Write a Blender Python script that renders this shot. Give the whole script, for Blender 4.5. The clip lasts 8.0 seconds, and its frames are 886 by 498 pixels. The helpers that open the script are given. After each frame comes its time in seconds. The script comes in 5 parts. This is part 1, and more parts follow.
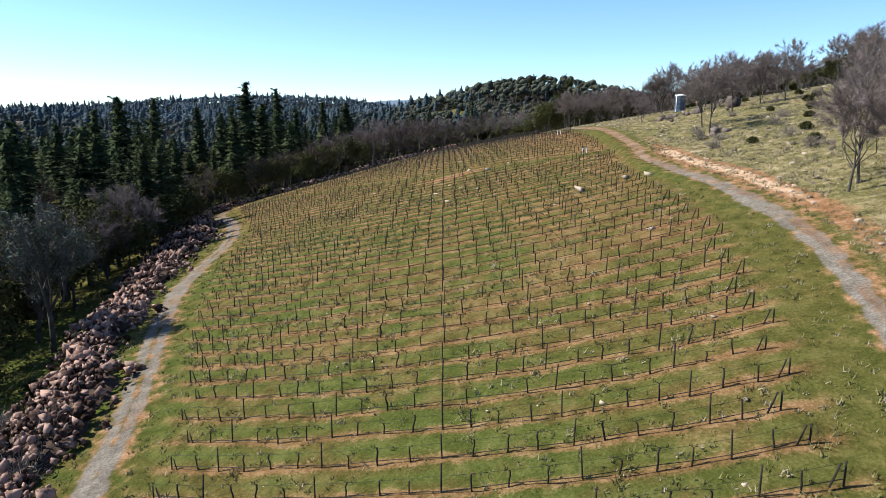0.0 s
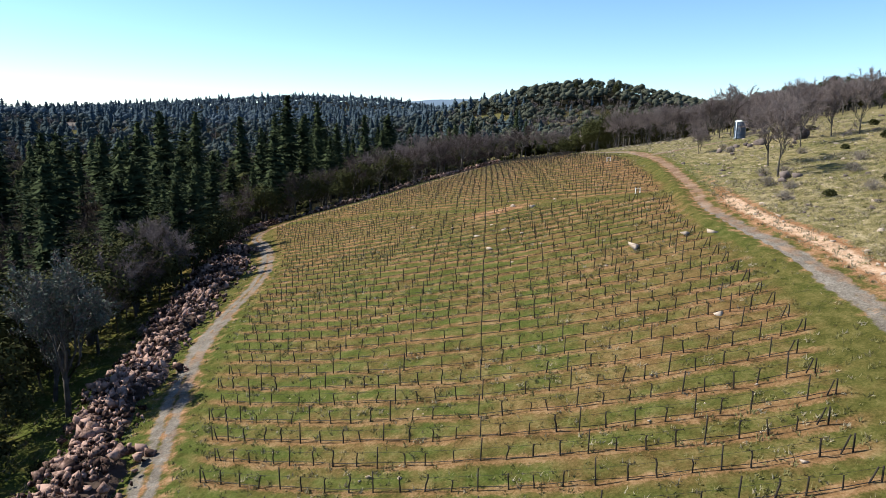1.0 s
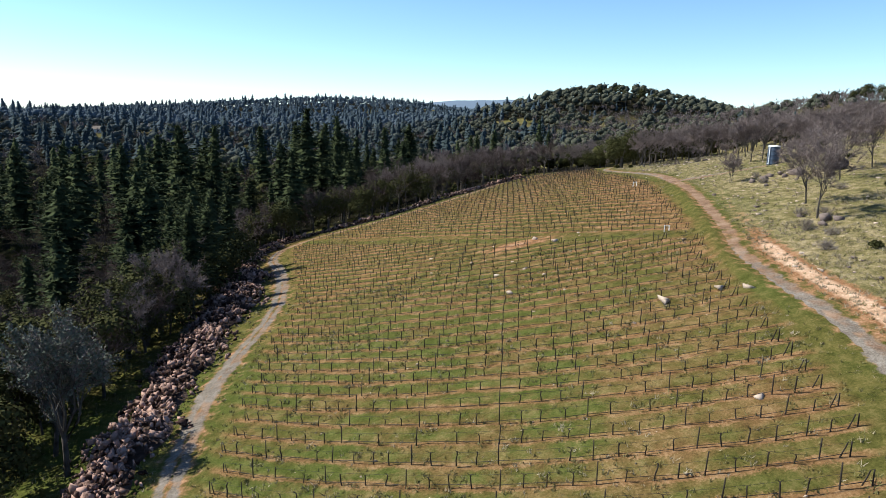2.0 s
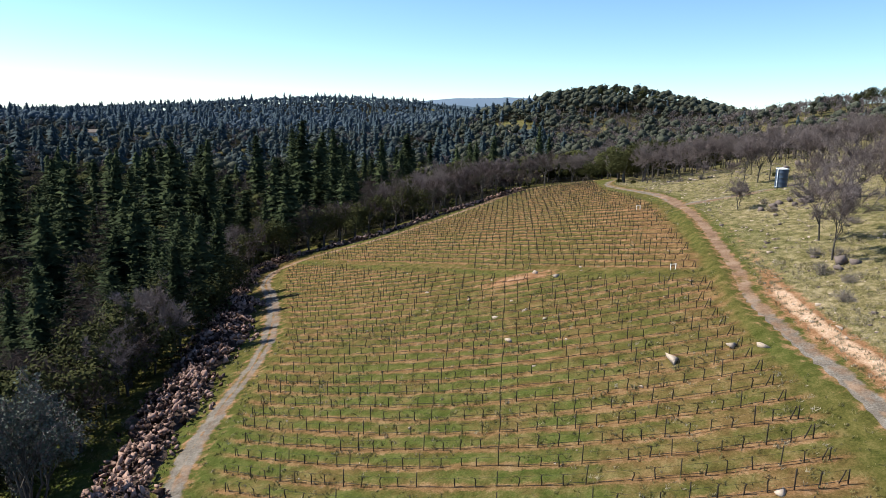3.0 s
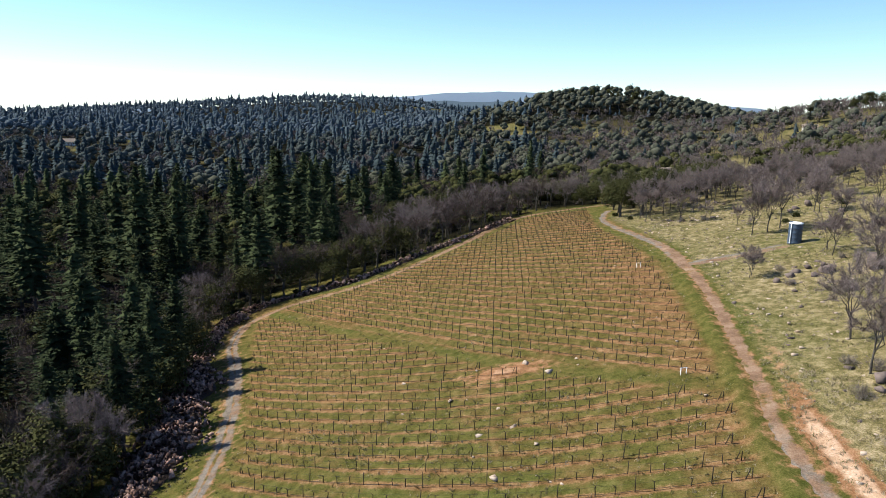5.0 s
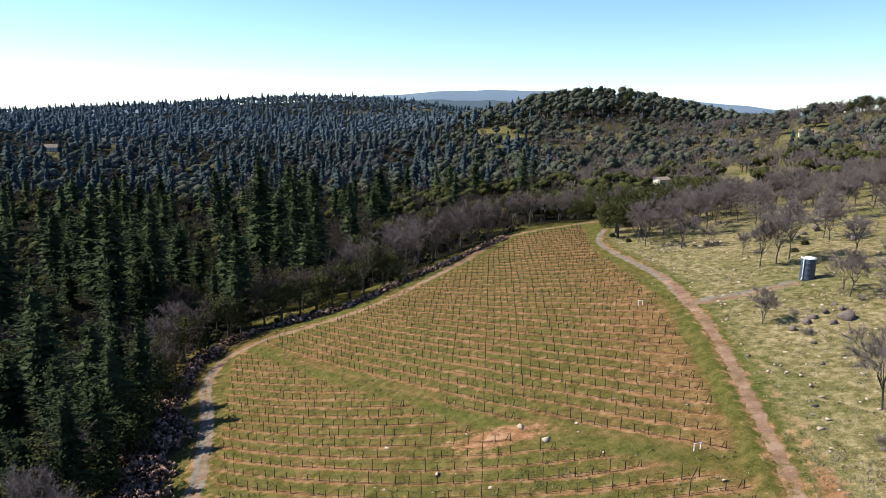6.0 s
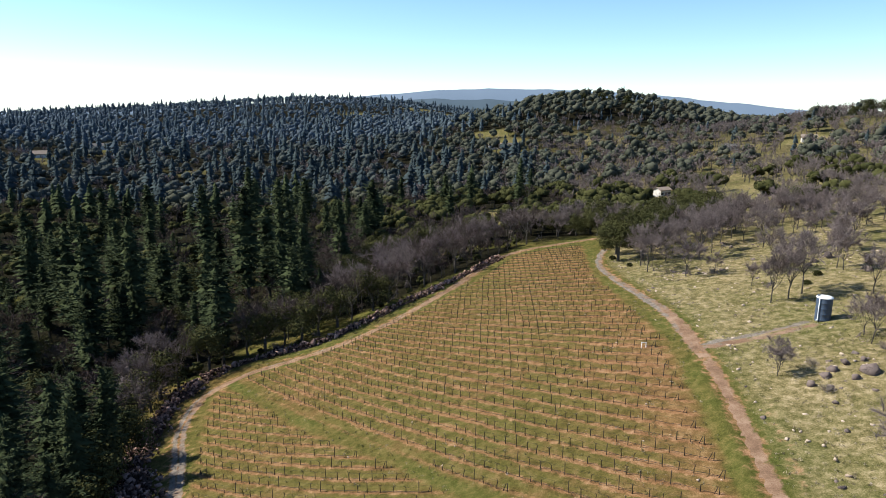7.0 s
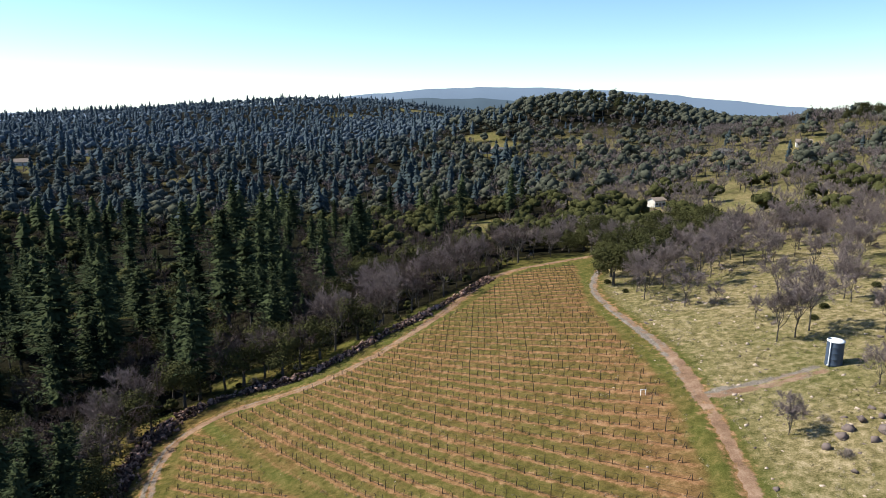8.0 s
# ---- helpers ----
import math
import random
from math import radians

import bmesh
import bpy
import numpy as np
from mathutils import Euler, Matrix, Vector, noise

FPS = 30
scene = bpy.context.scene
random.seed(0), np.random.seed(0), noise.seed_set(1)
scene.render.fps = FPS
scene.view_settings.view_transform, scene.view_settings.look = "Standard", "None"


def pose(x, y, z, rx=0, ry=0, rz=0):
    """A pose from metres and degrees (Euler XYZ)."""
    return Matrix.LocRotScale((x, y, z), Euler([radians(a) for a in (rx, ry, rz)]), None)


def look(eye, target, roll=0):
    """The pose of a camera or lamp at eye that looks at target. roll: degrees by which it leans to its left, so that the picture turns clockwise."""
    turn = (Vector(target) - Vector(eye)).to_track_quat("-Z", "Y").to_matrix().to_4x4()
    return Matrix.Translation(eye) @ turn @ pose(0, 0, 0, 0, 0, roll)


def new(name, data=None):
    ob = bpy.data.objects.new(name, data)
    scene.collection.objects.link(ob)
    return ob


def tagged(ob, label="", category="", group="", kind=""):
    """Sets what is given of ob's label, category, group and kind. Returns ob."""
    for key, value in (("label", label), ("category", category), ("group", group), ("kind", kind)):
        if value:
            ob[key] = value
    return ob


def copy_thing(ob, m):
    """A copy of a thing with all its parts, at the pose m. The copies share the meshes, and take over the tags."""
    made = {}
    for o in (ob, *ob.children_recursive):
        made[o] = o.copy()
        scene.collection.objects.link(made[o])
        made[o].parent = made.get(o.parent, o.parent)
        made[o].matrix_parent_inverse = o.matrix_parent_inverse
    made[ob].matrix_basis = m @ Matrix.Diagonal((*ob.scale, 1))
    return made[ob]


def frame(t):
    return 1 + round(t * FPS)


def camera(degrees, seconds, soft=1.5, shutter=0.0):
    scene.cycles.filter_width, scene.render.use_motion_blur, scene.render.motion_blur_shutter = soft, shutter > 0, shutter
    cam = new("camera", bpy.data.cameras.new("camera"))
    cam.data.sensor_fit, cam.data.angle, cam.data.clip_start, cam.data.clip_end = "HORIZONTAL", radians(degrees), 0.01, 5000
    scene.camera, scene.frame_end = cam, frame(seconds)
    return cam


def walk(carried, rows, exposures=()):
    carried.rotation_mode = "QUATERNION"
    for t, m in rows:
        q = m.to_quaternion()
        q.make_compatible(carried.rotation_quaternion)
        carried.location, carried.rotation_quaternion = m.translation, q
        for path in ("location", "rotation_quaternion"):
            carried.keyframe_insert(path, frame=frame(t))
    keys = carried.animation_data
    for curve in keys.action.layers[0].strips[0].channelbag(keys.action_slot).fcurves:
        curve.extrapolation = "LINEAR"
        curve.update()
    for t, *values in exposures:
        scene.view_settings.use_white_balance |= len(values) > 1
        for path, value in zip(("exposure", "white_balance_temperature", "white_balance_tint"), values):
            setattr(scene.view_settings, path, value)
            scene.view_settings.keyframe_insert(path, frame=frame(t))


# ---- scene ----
cam = camera(66.0, 8.0, soft=0.9)
# seconds, place in metres, heading (left is plus), pitch, roll
PATH = [
    (0.0, 0.00, 0.00, 16.80, -0.01, -11.24, 0.39),
    (0.5, -0.13, 4.19, 19.42, 1.61, -11.32, 0.60),
    (1.0, -0.01, 7.16, 22.07, 3.52, -11.40, 0.93),
    (1.5, -0.07, 9.61, 24.29, 5.22, -11.38, 1.33),
    (3.0, -0.14, 17.26, 31.14, 5.32, -11.67, 1.18),
    (3.5, 0.15, 20.57, 33.59, 5.18, -11.81, 1.02),
    (4.0, 0.32, 23.96, 36.12, 5.13, -11.99, 0.99),
    (4.5, 0.39, 27.58, 38.68, 5.03, -12.13, 0.88),
    (6.0, 0.34, 41.83, 45.80, 4.07, -12.42, 0.57),
    (6.5, 0.62, 46.41, 48.19, 4.14, -12.53, 0.55),
    (7.0, 1.30, 51.10, 50.32, 3.98, -12.58, 0.34),
    (7.5, 1.65, 55.27, 52.73, 3.68, -12.68, 0.17),
    (8.0, 1.93, 59.70, 55.00, 3.36, -12.74, 0.00),
]
walk(cam, [(t, pose(x, y, z, 90 + pitch, 0, yaw) @ pose(0, 0, 0, 0, 0, roll)) for t, x, y, z, yaw, pitch, roll in PATH], [(0.0, 0.92, 6060.0, 5.0), (1.5, 0.84, 6090.0, 5.5), (3.5, 0.85, 6120.0, 6.0), (5.0, 0.88, 6220.0, 7.0), (8.0, 0.88, 6220.0, 7.0)])

# ---- sun and sky ----
SUN_HEIGHT, SUN_SIDE = 43.0, -82.0  # degrees above the horizon; degrees from straight ahead, left is minus
world = bpy.data.worlds.new("sky")
scene.world = world
world.use_nodes = True
sky = world.node_tree.nodes.new("ShaderNodeTexSky")
sky.sky_type, sky.sun_disc = "NISHITA", False
sky.sun_elevation, sky.sun_rotation = radians(SUN_HEIGHT), radians(SUN_SIDE)
sky.air_density, sky.dust_density, sky.ozone_density = 0.75, 0.05, 4.8
back = world.node_tree.nodes["Background"]
back.inputs["Strength"].default_value = 0.108
world.node_tree.links.new(sky.outputs[0], back.inputs["Color"])
sun_data = bpy.data.lights.new("sun", "SUN")
sun_data.energy, sun_data.angle, sun_data.color = 5.0, radians(0.55), (1.0, 0.93, 0.82)
sun = new("sun", sun_data)
sun_at = Vector((math.sin(radians(SUN_SIDE)) * math.cos(radians(SUN_HEIGHT)), math.cos(radians(SUN_SIDE)) * math.cos(radians(SUN_HEIGHT)), math.sin(radians(SUN_HEIGHT))))
sun.matrix_world = look(sun_at * 300, (0, 0, 0))

# ---- materials ----


def material(name, colours, scale=1.0, fine=12.0, rough=0.9, bump=0.0, spread=0.0, metal=0.0, gloss=0.2):
    """A matt material: noise at two sizes runs through the colours; spread: how far single objects and loose pieces differ."""
    mat = bpy.data.materials.new(name)
    mat.use_nodes = True
    nt = mat.node_tree
    n, l = nt.nodes, nt.links
    bsdf = n["Principled BSDF"]
    bsdf.inputs["Roughness"].default_value = rough
    bsdf.inputs["Metallic"].default_value = metal
    bsdf.inputs["Specular IOR Level"].default_value = gloss
    geo = n.new("ShaderNodeNewGeometry")
    info = n.new("ShaderNodeObjectInfo")
    big, small = n.new("ShaderNodeTexNoise"), n.new("ShaderNodeTexNoise")
    big.inputs["Scale"].default_value, big.inputs["Detail"].default_value = scale, 4
    small.inputs["Scale"].default_value, small.inputs["Detail"].default_value = scale * fine, 3
    for tex in (big, small):
        l.new(geo.outputs["Position"], tex.inputs["Vector"])
    mix = n.new("ShaderNodeMath")
    mix.operation = "MULTIPLY_ADD"
    l.new(small.outputs[0], mix.inputs[0])
    mix.inputs[1].default_value = 0.55
    l.new(big.outputs[0], mix.inputs[2])
    add = n.new("ShaderNodeMath")
    add.operation = "ADD"
    rnd = n.new("ShaderNodeMath")
    rnd.operation = "ADD"
    l.new(info.outputs["Random"], rnd.inputs[0])
    l.new(geo.outputs["Random Per Island"], rnd.inputs[1])
    scl = n.new("ShaderNodeMath")
    scl.operation = "MULTIPLY_ADD"
    l.new(rnd.outputs[0], scl.inputs[0])
    scl.inputs[1].default_value, scl.inputs[2].default_value = spread, -spread
    l.new(mix.outputs[0], add.inputs[0])
    l.new(scl.outputs[0], add.inputs[1])
    ramp = n.new("ShaderNodeValToRGB")
    el = ramp.color_ramp.elements
    while len(el) < len(colours):
        el.new(0.5)
    for k, c in enumerate(colours):
        el[k].position = 0.52 + 0.5 * (k / max(1, len(colours) - 1) - 0.5)
        el[k].color = (*c, 1)
    l.new(add.outputs[0], ramp.inputs[0])
    l.new(ramp.outputs[0], bsdf.inputs["Base Color"])
    if bump:
        b = n.new("ShaderNodeBump")
        b.inputs["Strength"].default_value, b.inputs["Distance"].default_value = 1.0, bump
        l.new(mix.outputs[0], b.inputs["Height"])
        l.new(b.outputs[0], bsdf.inputs["Normal"])
    return mat


BARK = material("bark", [(0.0175, 0.014, 0.011), (0.045, 0.0375, 0.03), (0.08, 0.07, 0.06)], 2.0, bump=0.02, spread=0.15, gloss=0.02)
TWIG = material("twigs", [(0.04, 0.03, 0.0275), (0.102, 0.079, 0.073), (0.2, 0.16, 0.149)], 0.6, spread=0.2, gloss=0.02)
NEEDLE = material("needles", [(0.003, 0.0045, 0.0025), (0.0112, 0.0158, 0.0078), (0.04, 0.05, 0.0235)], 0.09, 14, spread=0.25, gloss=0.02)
# distant needles: a blue cast in the colour stands for haze
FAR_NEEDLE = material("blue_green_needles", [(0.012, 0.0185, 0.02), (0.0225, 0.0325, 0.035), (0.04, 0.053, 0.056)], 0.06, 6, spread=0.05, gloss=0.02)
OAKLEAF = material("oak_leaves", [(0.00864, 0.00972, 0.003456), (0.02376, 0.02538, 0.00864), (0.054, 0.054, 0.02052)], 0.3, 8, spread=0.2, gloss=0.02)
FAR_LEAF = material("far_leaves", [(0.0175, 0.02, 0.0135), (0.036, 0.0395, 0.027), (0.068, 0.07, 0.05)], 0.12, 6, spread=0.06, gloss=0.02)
# the next three have distance haze mixed into their colour as blue or grey
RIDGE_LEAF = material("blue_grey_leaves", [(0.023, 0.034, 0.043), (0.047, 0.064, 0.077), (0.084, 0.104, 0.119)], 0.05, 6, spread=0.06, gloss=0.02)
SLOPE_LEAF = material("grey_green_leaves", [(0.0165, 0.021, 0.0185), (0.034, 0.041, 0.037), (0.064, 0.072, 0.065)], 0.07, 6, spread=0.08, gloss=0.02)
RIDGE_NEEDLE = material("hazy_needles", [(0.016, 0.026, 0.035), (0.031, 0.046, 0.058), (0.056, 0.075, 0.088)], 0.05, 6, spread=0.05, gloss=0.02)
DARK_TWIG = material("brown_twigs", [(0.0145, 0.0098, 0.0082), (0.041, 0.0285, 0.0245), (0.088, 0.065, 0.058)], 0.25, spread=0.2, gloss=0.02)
GREYLEAF = material("grey_leaves", [(0.024, 0.03, 0.022), (0.055, 0.064, 0.048), (0.115, 0.128, 0.1)], 0.6, 8, spread=0.3, gloss=0.05)
STONE = material("field_stone", [(0.01, 0.0058, 0.0048), (0.075, 0.045, 0.036), (0.34, 0.22, 0.175)], 0.8, 6, bump=0.05, spread=0.5, gloss=0.05)
PALE_STONE = material("pale_stone", [(0.13, 0.09, 0.062), (0.27, 0.2, 0.145), (0.42, 0.33, 0.255)], 1.5, 6, bump=0.04, spread=0.2)
DARK_STONE = material("lichen_stone", [(0.02, 0.015, 0.014), (0.065, 0.05, 0.045), (0.15, 0.115, 0.1)], 1.2, 6, bump=0.05, spread=0.2)
POST = material("weathered_post", [(0.00875, 0.00625, 0.0045), (0.01875, 0.01375, 0.01), (0.0325, 0.025, 0.02)], 3.0, spread=0.2)
VINEWOOD = material("vine_wood", [(0.0075, 0.0054, 0.0039), (0.0165, 0.012, 0.009), (0.03, 0.0225, 0.0165)], 3.0, spread=0.2)
HOSE = material("drip_hose", [(0.006, 0.0055, 0.005), (0.015, 0.014, 0.013)], 1.0, rough=0.6)

# ---- the lie of the land ----
NEAR = {(0, 0): 6.24, (0, 1): 2.05, (0, 2): -4.27, (0, 3): 0.61, (0, 4): 0.18, (1, 0): 14.91, (1, 1): -1.15, (1, 2): -1.56, (1, 3): -0.7, (2, 0): -1.86, (2, 1): -1.42, (2, 2): 0.92, (3, 0): -0.5, (3, 1): 0.73, (4, 0): 0.36}
FAR = [[2.2, 31.2, -41, 18.9, 38.2, 0.9], [-9.4, 9.5, -28, 36.9, 15.4, 0.5], [-3.2, 18.9, -2.3, -17.1, -31.8, 10.8], [7.5, -9.7, -1.4, 35.2, 43.3, 32], [-10.1, 10.7, 6.5, -28.7, -21.6, 2.1], [11.2, 15.8, 36.7, -23.2, -56.6, -19.7], [3.7, -11.6, 4.4, -1.6, 38.3, 11.4]]
HILLS = [(60, 800, 100, 17.8), (150, 800, 100, 20.7), (340, 860, 170, -9.4), (270, 540, 120, 28.1), (0, 640, 110, 8.3), (120, 400, 110, -2.6), (-60, 260, 90, 5.8), (60, 300, 90, -0.8)]  # x, y, reach, height


def ground(x, y):
    """Height of the land at x, y (numbers or arrays): a gentle crest under the vineyard, hills and valley further out."""
    x, y = np.broadcast_arrays(np.asarray(x, float), np.asarray(y, float))
    u, v = np.clip(x / 60, -2.4, 2.6), np.clip((y - 132) / 96, -1.8, 2.2)
    close = sum(k * u**i * v**j for (i, j), k in NEAR.items())
    far = np.zeros(x.shape)
    for b, line in enumerate(FAR):
        for a, k in enumerate(line):
            far += k * np.exp(-((x + 840 - 336 * a) ** 2 + (y - 300 * b) ** 2) / 125000)
    for hx, hy, reach, high in HILLS:
        far += high * np.exp(-((x - hx) ** 2 + (y - hy) ** 2) / reach**2)
    q = np.sqrt((x / 110) ** 2 + ((y - 134) / 162) ** 2)
    s = np.clip((q - 1) / 0.45, 0, 1)
    s = s * s * (3 - 2 * s)
    return close * (1 - s) + far * s


def land(x, y):
    return float(ground(x, y))


def mesh_of(name, verts, faces, mats, smooth=False, index=None):
    me = bpy.data.meshes.new(name)
    me.from_pydata(np.asarray(verts).tolist() if isinstance(verts, np.ndarray) else verts, [], faces.tolist() if isinstance(faces, np.ndarray) else faces)
    for m in mats if isinstance(mats, (list, tuple)) else [mats]:
        me.materials.append(m)
    if index is not None:
        me.polygons.foreach_set("material_index", np.asarray(index, np.int32))
    if smooth:
        me.polygons.foreach_set("use_smooth", np.ones(len(me.polygons), bool))
    me.update()
    return me


def part(name, data, parent, label="", at=None):
    """Links data as one mesh object under a thing or a part."""
    ob = new(name, data)
    ob.parent = parent
    if at is not None:
        ob.matrix_basis = at
    return tagged(ob, label)


def axis(stops):
    """Grid lines: stops of (from, to, step)."""
    out = []
    for a, b, step in stops:
        out += list(np.arange(a, b - 1e-6, step))
    return np.array(out + [stops[-1][1]])


def along(points, step=1.0):
    """A smooth line through the points, as places and cumulative length."""
    p = np.array(points, float)
    q = np.vstack([2 * p[0] - p[1], p, 2 * p[-1] - p[-2]])
    out = []
    for k in range(1, len(q) - 2):
        n = max(2, int(np.linalg.norm(q[k + 1] - q[k]) / step))
        for s in np.linspace(0, 1, n, endpoint=False):
            out.append(0.5 * (2 * q[k] + (q[k + 1] - q[k - 1]) * s + (2 * q[k - 1] - 5 * q[k] + 4 * q[k + 1] - q[k + 2]) * s**2 + (3 * q[k] - q[k - 1] - 3 * q[k + 1] + q[k + 2]) * s**3))
    return np.vstack([out, p[-1:]])


# vineyard: outline, the grass band that parts its two blocks, and the curved rows
LEFT_SIDE = [(27, -15.5), (42, -18), (67, -25), (88, -29), (107, -31), (118, -34), (153, -46), (167, -50.5), (174, -51.8), (180, -50)]
TOP_SIDE = [(-52, 176), (-46.5, 178.5), (-36, 180), (-25.6, 188), (-14, 199), (-1, 219), (9, 243), (17, 248), (29, 248)]
RIGHT_SIDE = [(20, 16), (32, 18.2), (44, 21), (56, 23.2), (70, 24.4), (86, 23.4), (98, 24.6), (122, 26.6), (142, 28), (156, 29), (178, 27), (204, 24.6), (248, 28)]
BAND = [(-50, 176.5), (-29, 151), (-14, 136), (0, 121), (9, 114.5), (24, 104.5)]
LEFT_TRACK = [(-12, 5), (-17, 20), (-21, 37.5), (-22.6, 45.7), (-25.2, 55.3), (-27.7, 64), (-31, 76), (-32.4, 86), (-33.2, 99), (-34.6, 110), (-37.5, 120), (-41, 130.5), (-46.5, 144), (-51.8, 156), (-54.6, 168), (-53.4, 175), (-47.5, 180.8), (-38, 183), (-31, 185.5), (-22.7, 192), (-14.6, 203.5), (-6.5, 218), (3, 241), (11.3, 251), (27, 257), (40, 262)]
RIGHT_TRACK = [(16, 5), (21, 22), (24.7, 36.6), (26.4, 43.2), (27.7, 50.2), (28.3, 58), (28.2, 70), (27.2, 82), (27, 93), (28.5, 103), (29.8, 115), (31.2, 128), (32.3, 140), (33, 153), (32.8, 167), (31, 182), (28.9, 198), (28.2, 213), (30.5, 227), (33, 236)]
TANK_TRACK = [(33.5, 150.5), (37, 150.6), (41, 150.8), (45, 151.6), (50.4, 153.2)]


def lookup(table, v):
    t = np.array(table, float)
    return np.interp(v, t[:, 0], t[:, 1])


def row_place(c, x, block):
    """y on the row of a block that crosses x = 0 at y = c."""
    if block == "lower":
        return c - 0.22 * x + 0.00525 * x * x
    return c + (-0.91 + 0.004 * np.clip(np.asarray(c) - 150, 0, 80)) * x + 0.00325 * x * x


def row_number(x, y, block):
    """Which row of a block crosses x, y (its c), by halving."""
    lo, hi = np.full(np.shape(x), -60.0), np.full(np.shape(x), 420.0)
    for _ in range(30):
        mid = (lo + hi) / 2
        less = row_place(mid, x, block) < y
        lo, hi = np.where(less, mid, lo), np.where(less, hi, mid)
    return (lo + hi) / 2


def in_field(x, y):
    """How far x, y lies inside the planted ground, in metres (minus: outside)."""
    d = np.minimum(x - lookup(LEFT_SIDE, y), lookup(RIGHT_SIDE, y) - x)
    d = np.minimum(d, lookup(TOP_SIDE, x) - y)
    return d


LOWER, UPPER = 2.7, 3.5  # steps from row to row along y


def row_list():
    """Every row: block, c, and the stretch of x that is planted."""
    rows = []
    for block, step, start, stop in (("lower", LOWER, 19.2, 178.0), ("upper", UPPER, 96.0, 290.0)):
        c = start
        while c < stop:
            xs = np.arange(-62, 36, 0.25)
            ys = row_place(c, xs, block)
            side = ys - lookup(BAND, xs)
            ok = (in_field(xs, ys) > 0) & ((side < -2.6) if block == "lower" else (side > 2.2))
            if ok.sum() > 12:
                rows.append((block, c, xs[ok].min(), xs[ok].max()))
            c += step
    return rows


ROWS = row_list()

# ---- ground ----
gx = axis([(-4600, -1600, 300), (-1600, -600, 60), (-600, -200, 16), (-200, -70, 4), (-70, 70, 0.8), (70, 200, 4), (200, 600, 16), (600, 1600, 60), (1600, 4600, 300)])
gy = axis([(-1500, -300, 150), (-300, -20, 20), (-20, 275, 0.8), (275, 420, 4), (420, 900, 14), (900, 2000, 40), (2000, 4700, 150)])
GX, GY = np.meshgrid(gx, gy)
GZ = ground(GX, GY)
# the country falls away beyond the ridges
dist = np.hypot(GX, GY)
aside = np.clip(np.abs(GX - 100) / np.maximum(GY, 400) - 0.12, 0, 1)
GZ = GZ + np.clip((dist - 1350) / 1800, 0, 1) * (-25 - 260 * aside)
rough = np.zeros(GX.shape)
rng = np.random.default_rng(5)
for _ in range(24):
    a, k = rng.uniform(0, math.tau), rng.uniform(0.25, 2.2)
    rough += np.sin(k * (GX * math.cos(a) + GY * math.sin(a)) + rng.uniform(0, 9)) * 0.02 / k**0.6
local = np.clip((90 - np.abs(GX)) / 40, 0, 1) * np.clip((300 - GY) / 60, 0, 1)
ROAD_LINES = [along(LEFT_TRACK), along(RIGHT_TRACK), along(TANK_TRACK)]


def from_line(x, y, line):
    d = np.full(np.shape(x), 1e9)
    for px, py in line[::2]:
        d = np.minimum(d, (x - px) ** 2 + (y - py) ** 2)
    return np.sqrt(d)


box = (np.abs(GX) < 70) & (GY > -20) & (GY < 275)
road_d = np.full(GX.shape, 99.0)
for line in ROAD_LINES:
    road_d[box] = np.minimum(road_d[box], from_line(GX[box], GY[box], line))
GZ = GZ + rough * local * np.clip((road_d - 1.7) / 3, 0, 1)
mid_x = np.interp(GY, [p[1] for p in RIGHT_TRACK], [p[0] for p in RIGHT_TRACK])
right_d = np.full(GX.shape, 99.0)
right_d[box] = from_line(GX[box], GY[box], ROAD_LINES[1])
# a low grass bank on the field side of the right track
GZ = GZ + np.where(GX < mid_x, 0.5 * np.exp(-(((right_d - 1.9) / 0.75) ** 2)) * np.interp(GY, [60, 80, 100, 135, 150], [0, 0.5, 1, 1, 0]), 0)
field, rowc, red, wild = (np.zeros(GX.shape) for _ in range(4))
field[box] = np.clip(in_field(GX[box], GY[box]) / 1.5 + 0.6, 0, 1)
band_side = GY - lookup(BAND, GX)
field[box] *= np.clip((np.abs(band_side[box]) - 1.6) / 1.2, 0, 1)
rowc[box] = np.where(band_side[box] < 0, (row_number(GX[box], GY[box], "lower") - 19.2) / LOWER, (row_number(GX[box], GY[box], "upper") - 96.0) / UPPER)
# bare red earth: the cut bank over the right track, worn verges, patches in the field
red = np.where((GX > mid_x), np.exp(-(((right_d - 3.2) / 1.6) ** 2)) * np.interp(GY, [20, 55, 66, 92, 104, 150], [0.1, 0.8, 1.15, 1.15, 0.4, 0.2]), 0)
red = np.maximum(red, np.exp(-((right_d / 2.0) ** 2)) * 0.6)
left_d = np.full(GX.shape, 99.0)
left_d[box] = from_line(GX[box], GY[box], ROAD_LINES[0])
red = np.maximum(red, np.exp(-((left_d / 2.6) ** 2)) * 0.6)
red = np.maximum(red, 0.9 * np.exp(-(((GX - 2) / 7) ** 2 + ((GY - 117) / 2.6) ** 2)))
wild = np.clip((GX - mid_x - 1.2) / 2.5, 0, 1) * np.where(box | (GX > 40), 1, 0)
wild[GY > 280] = np.where(GX[GY > 280] > 62, 0.7, 0.4)

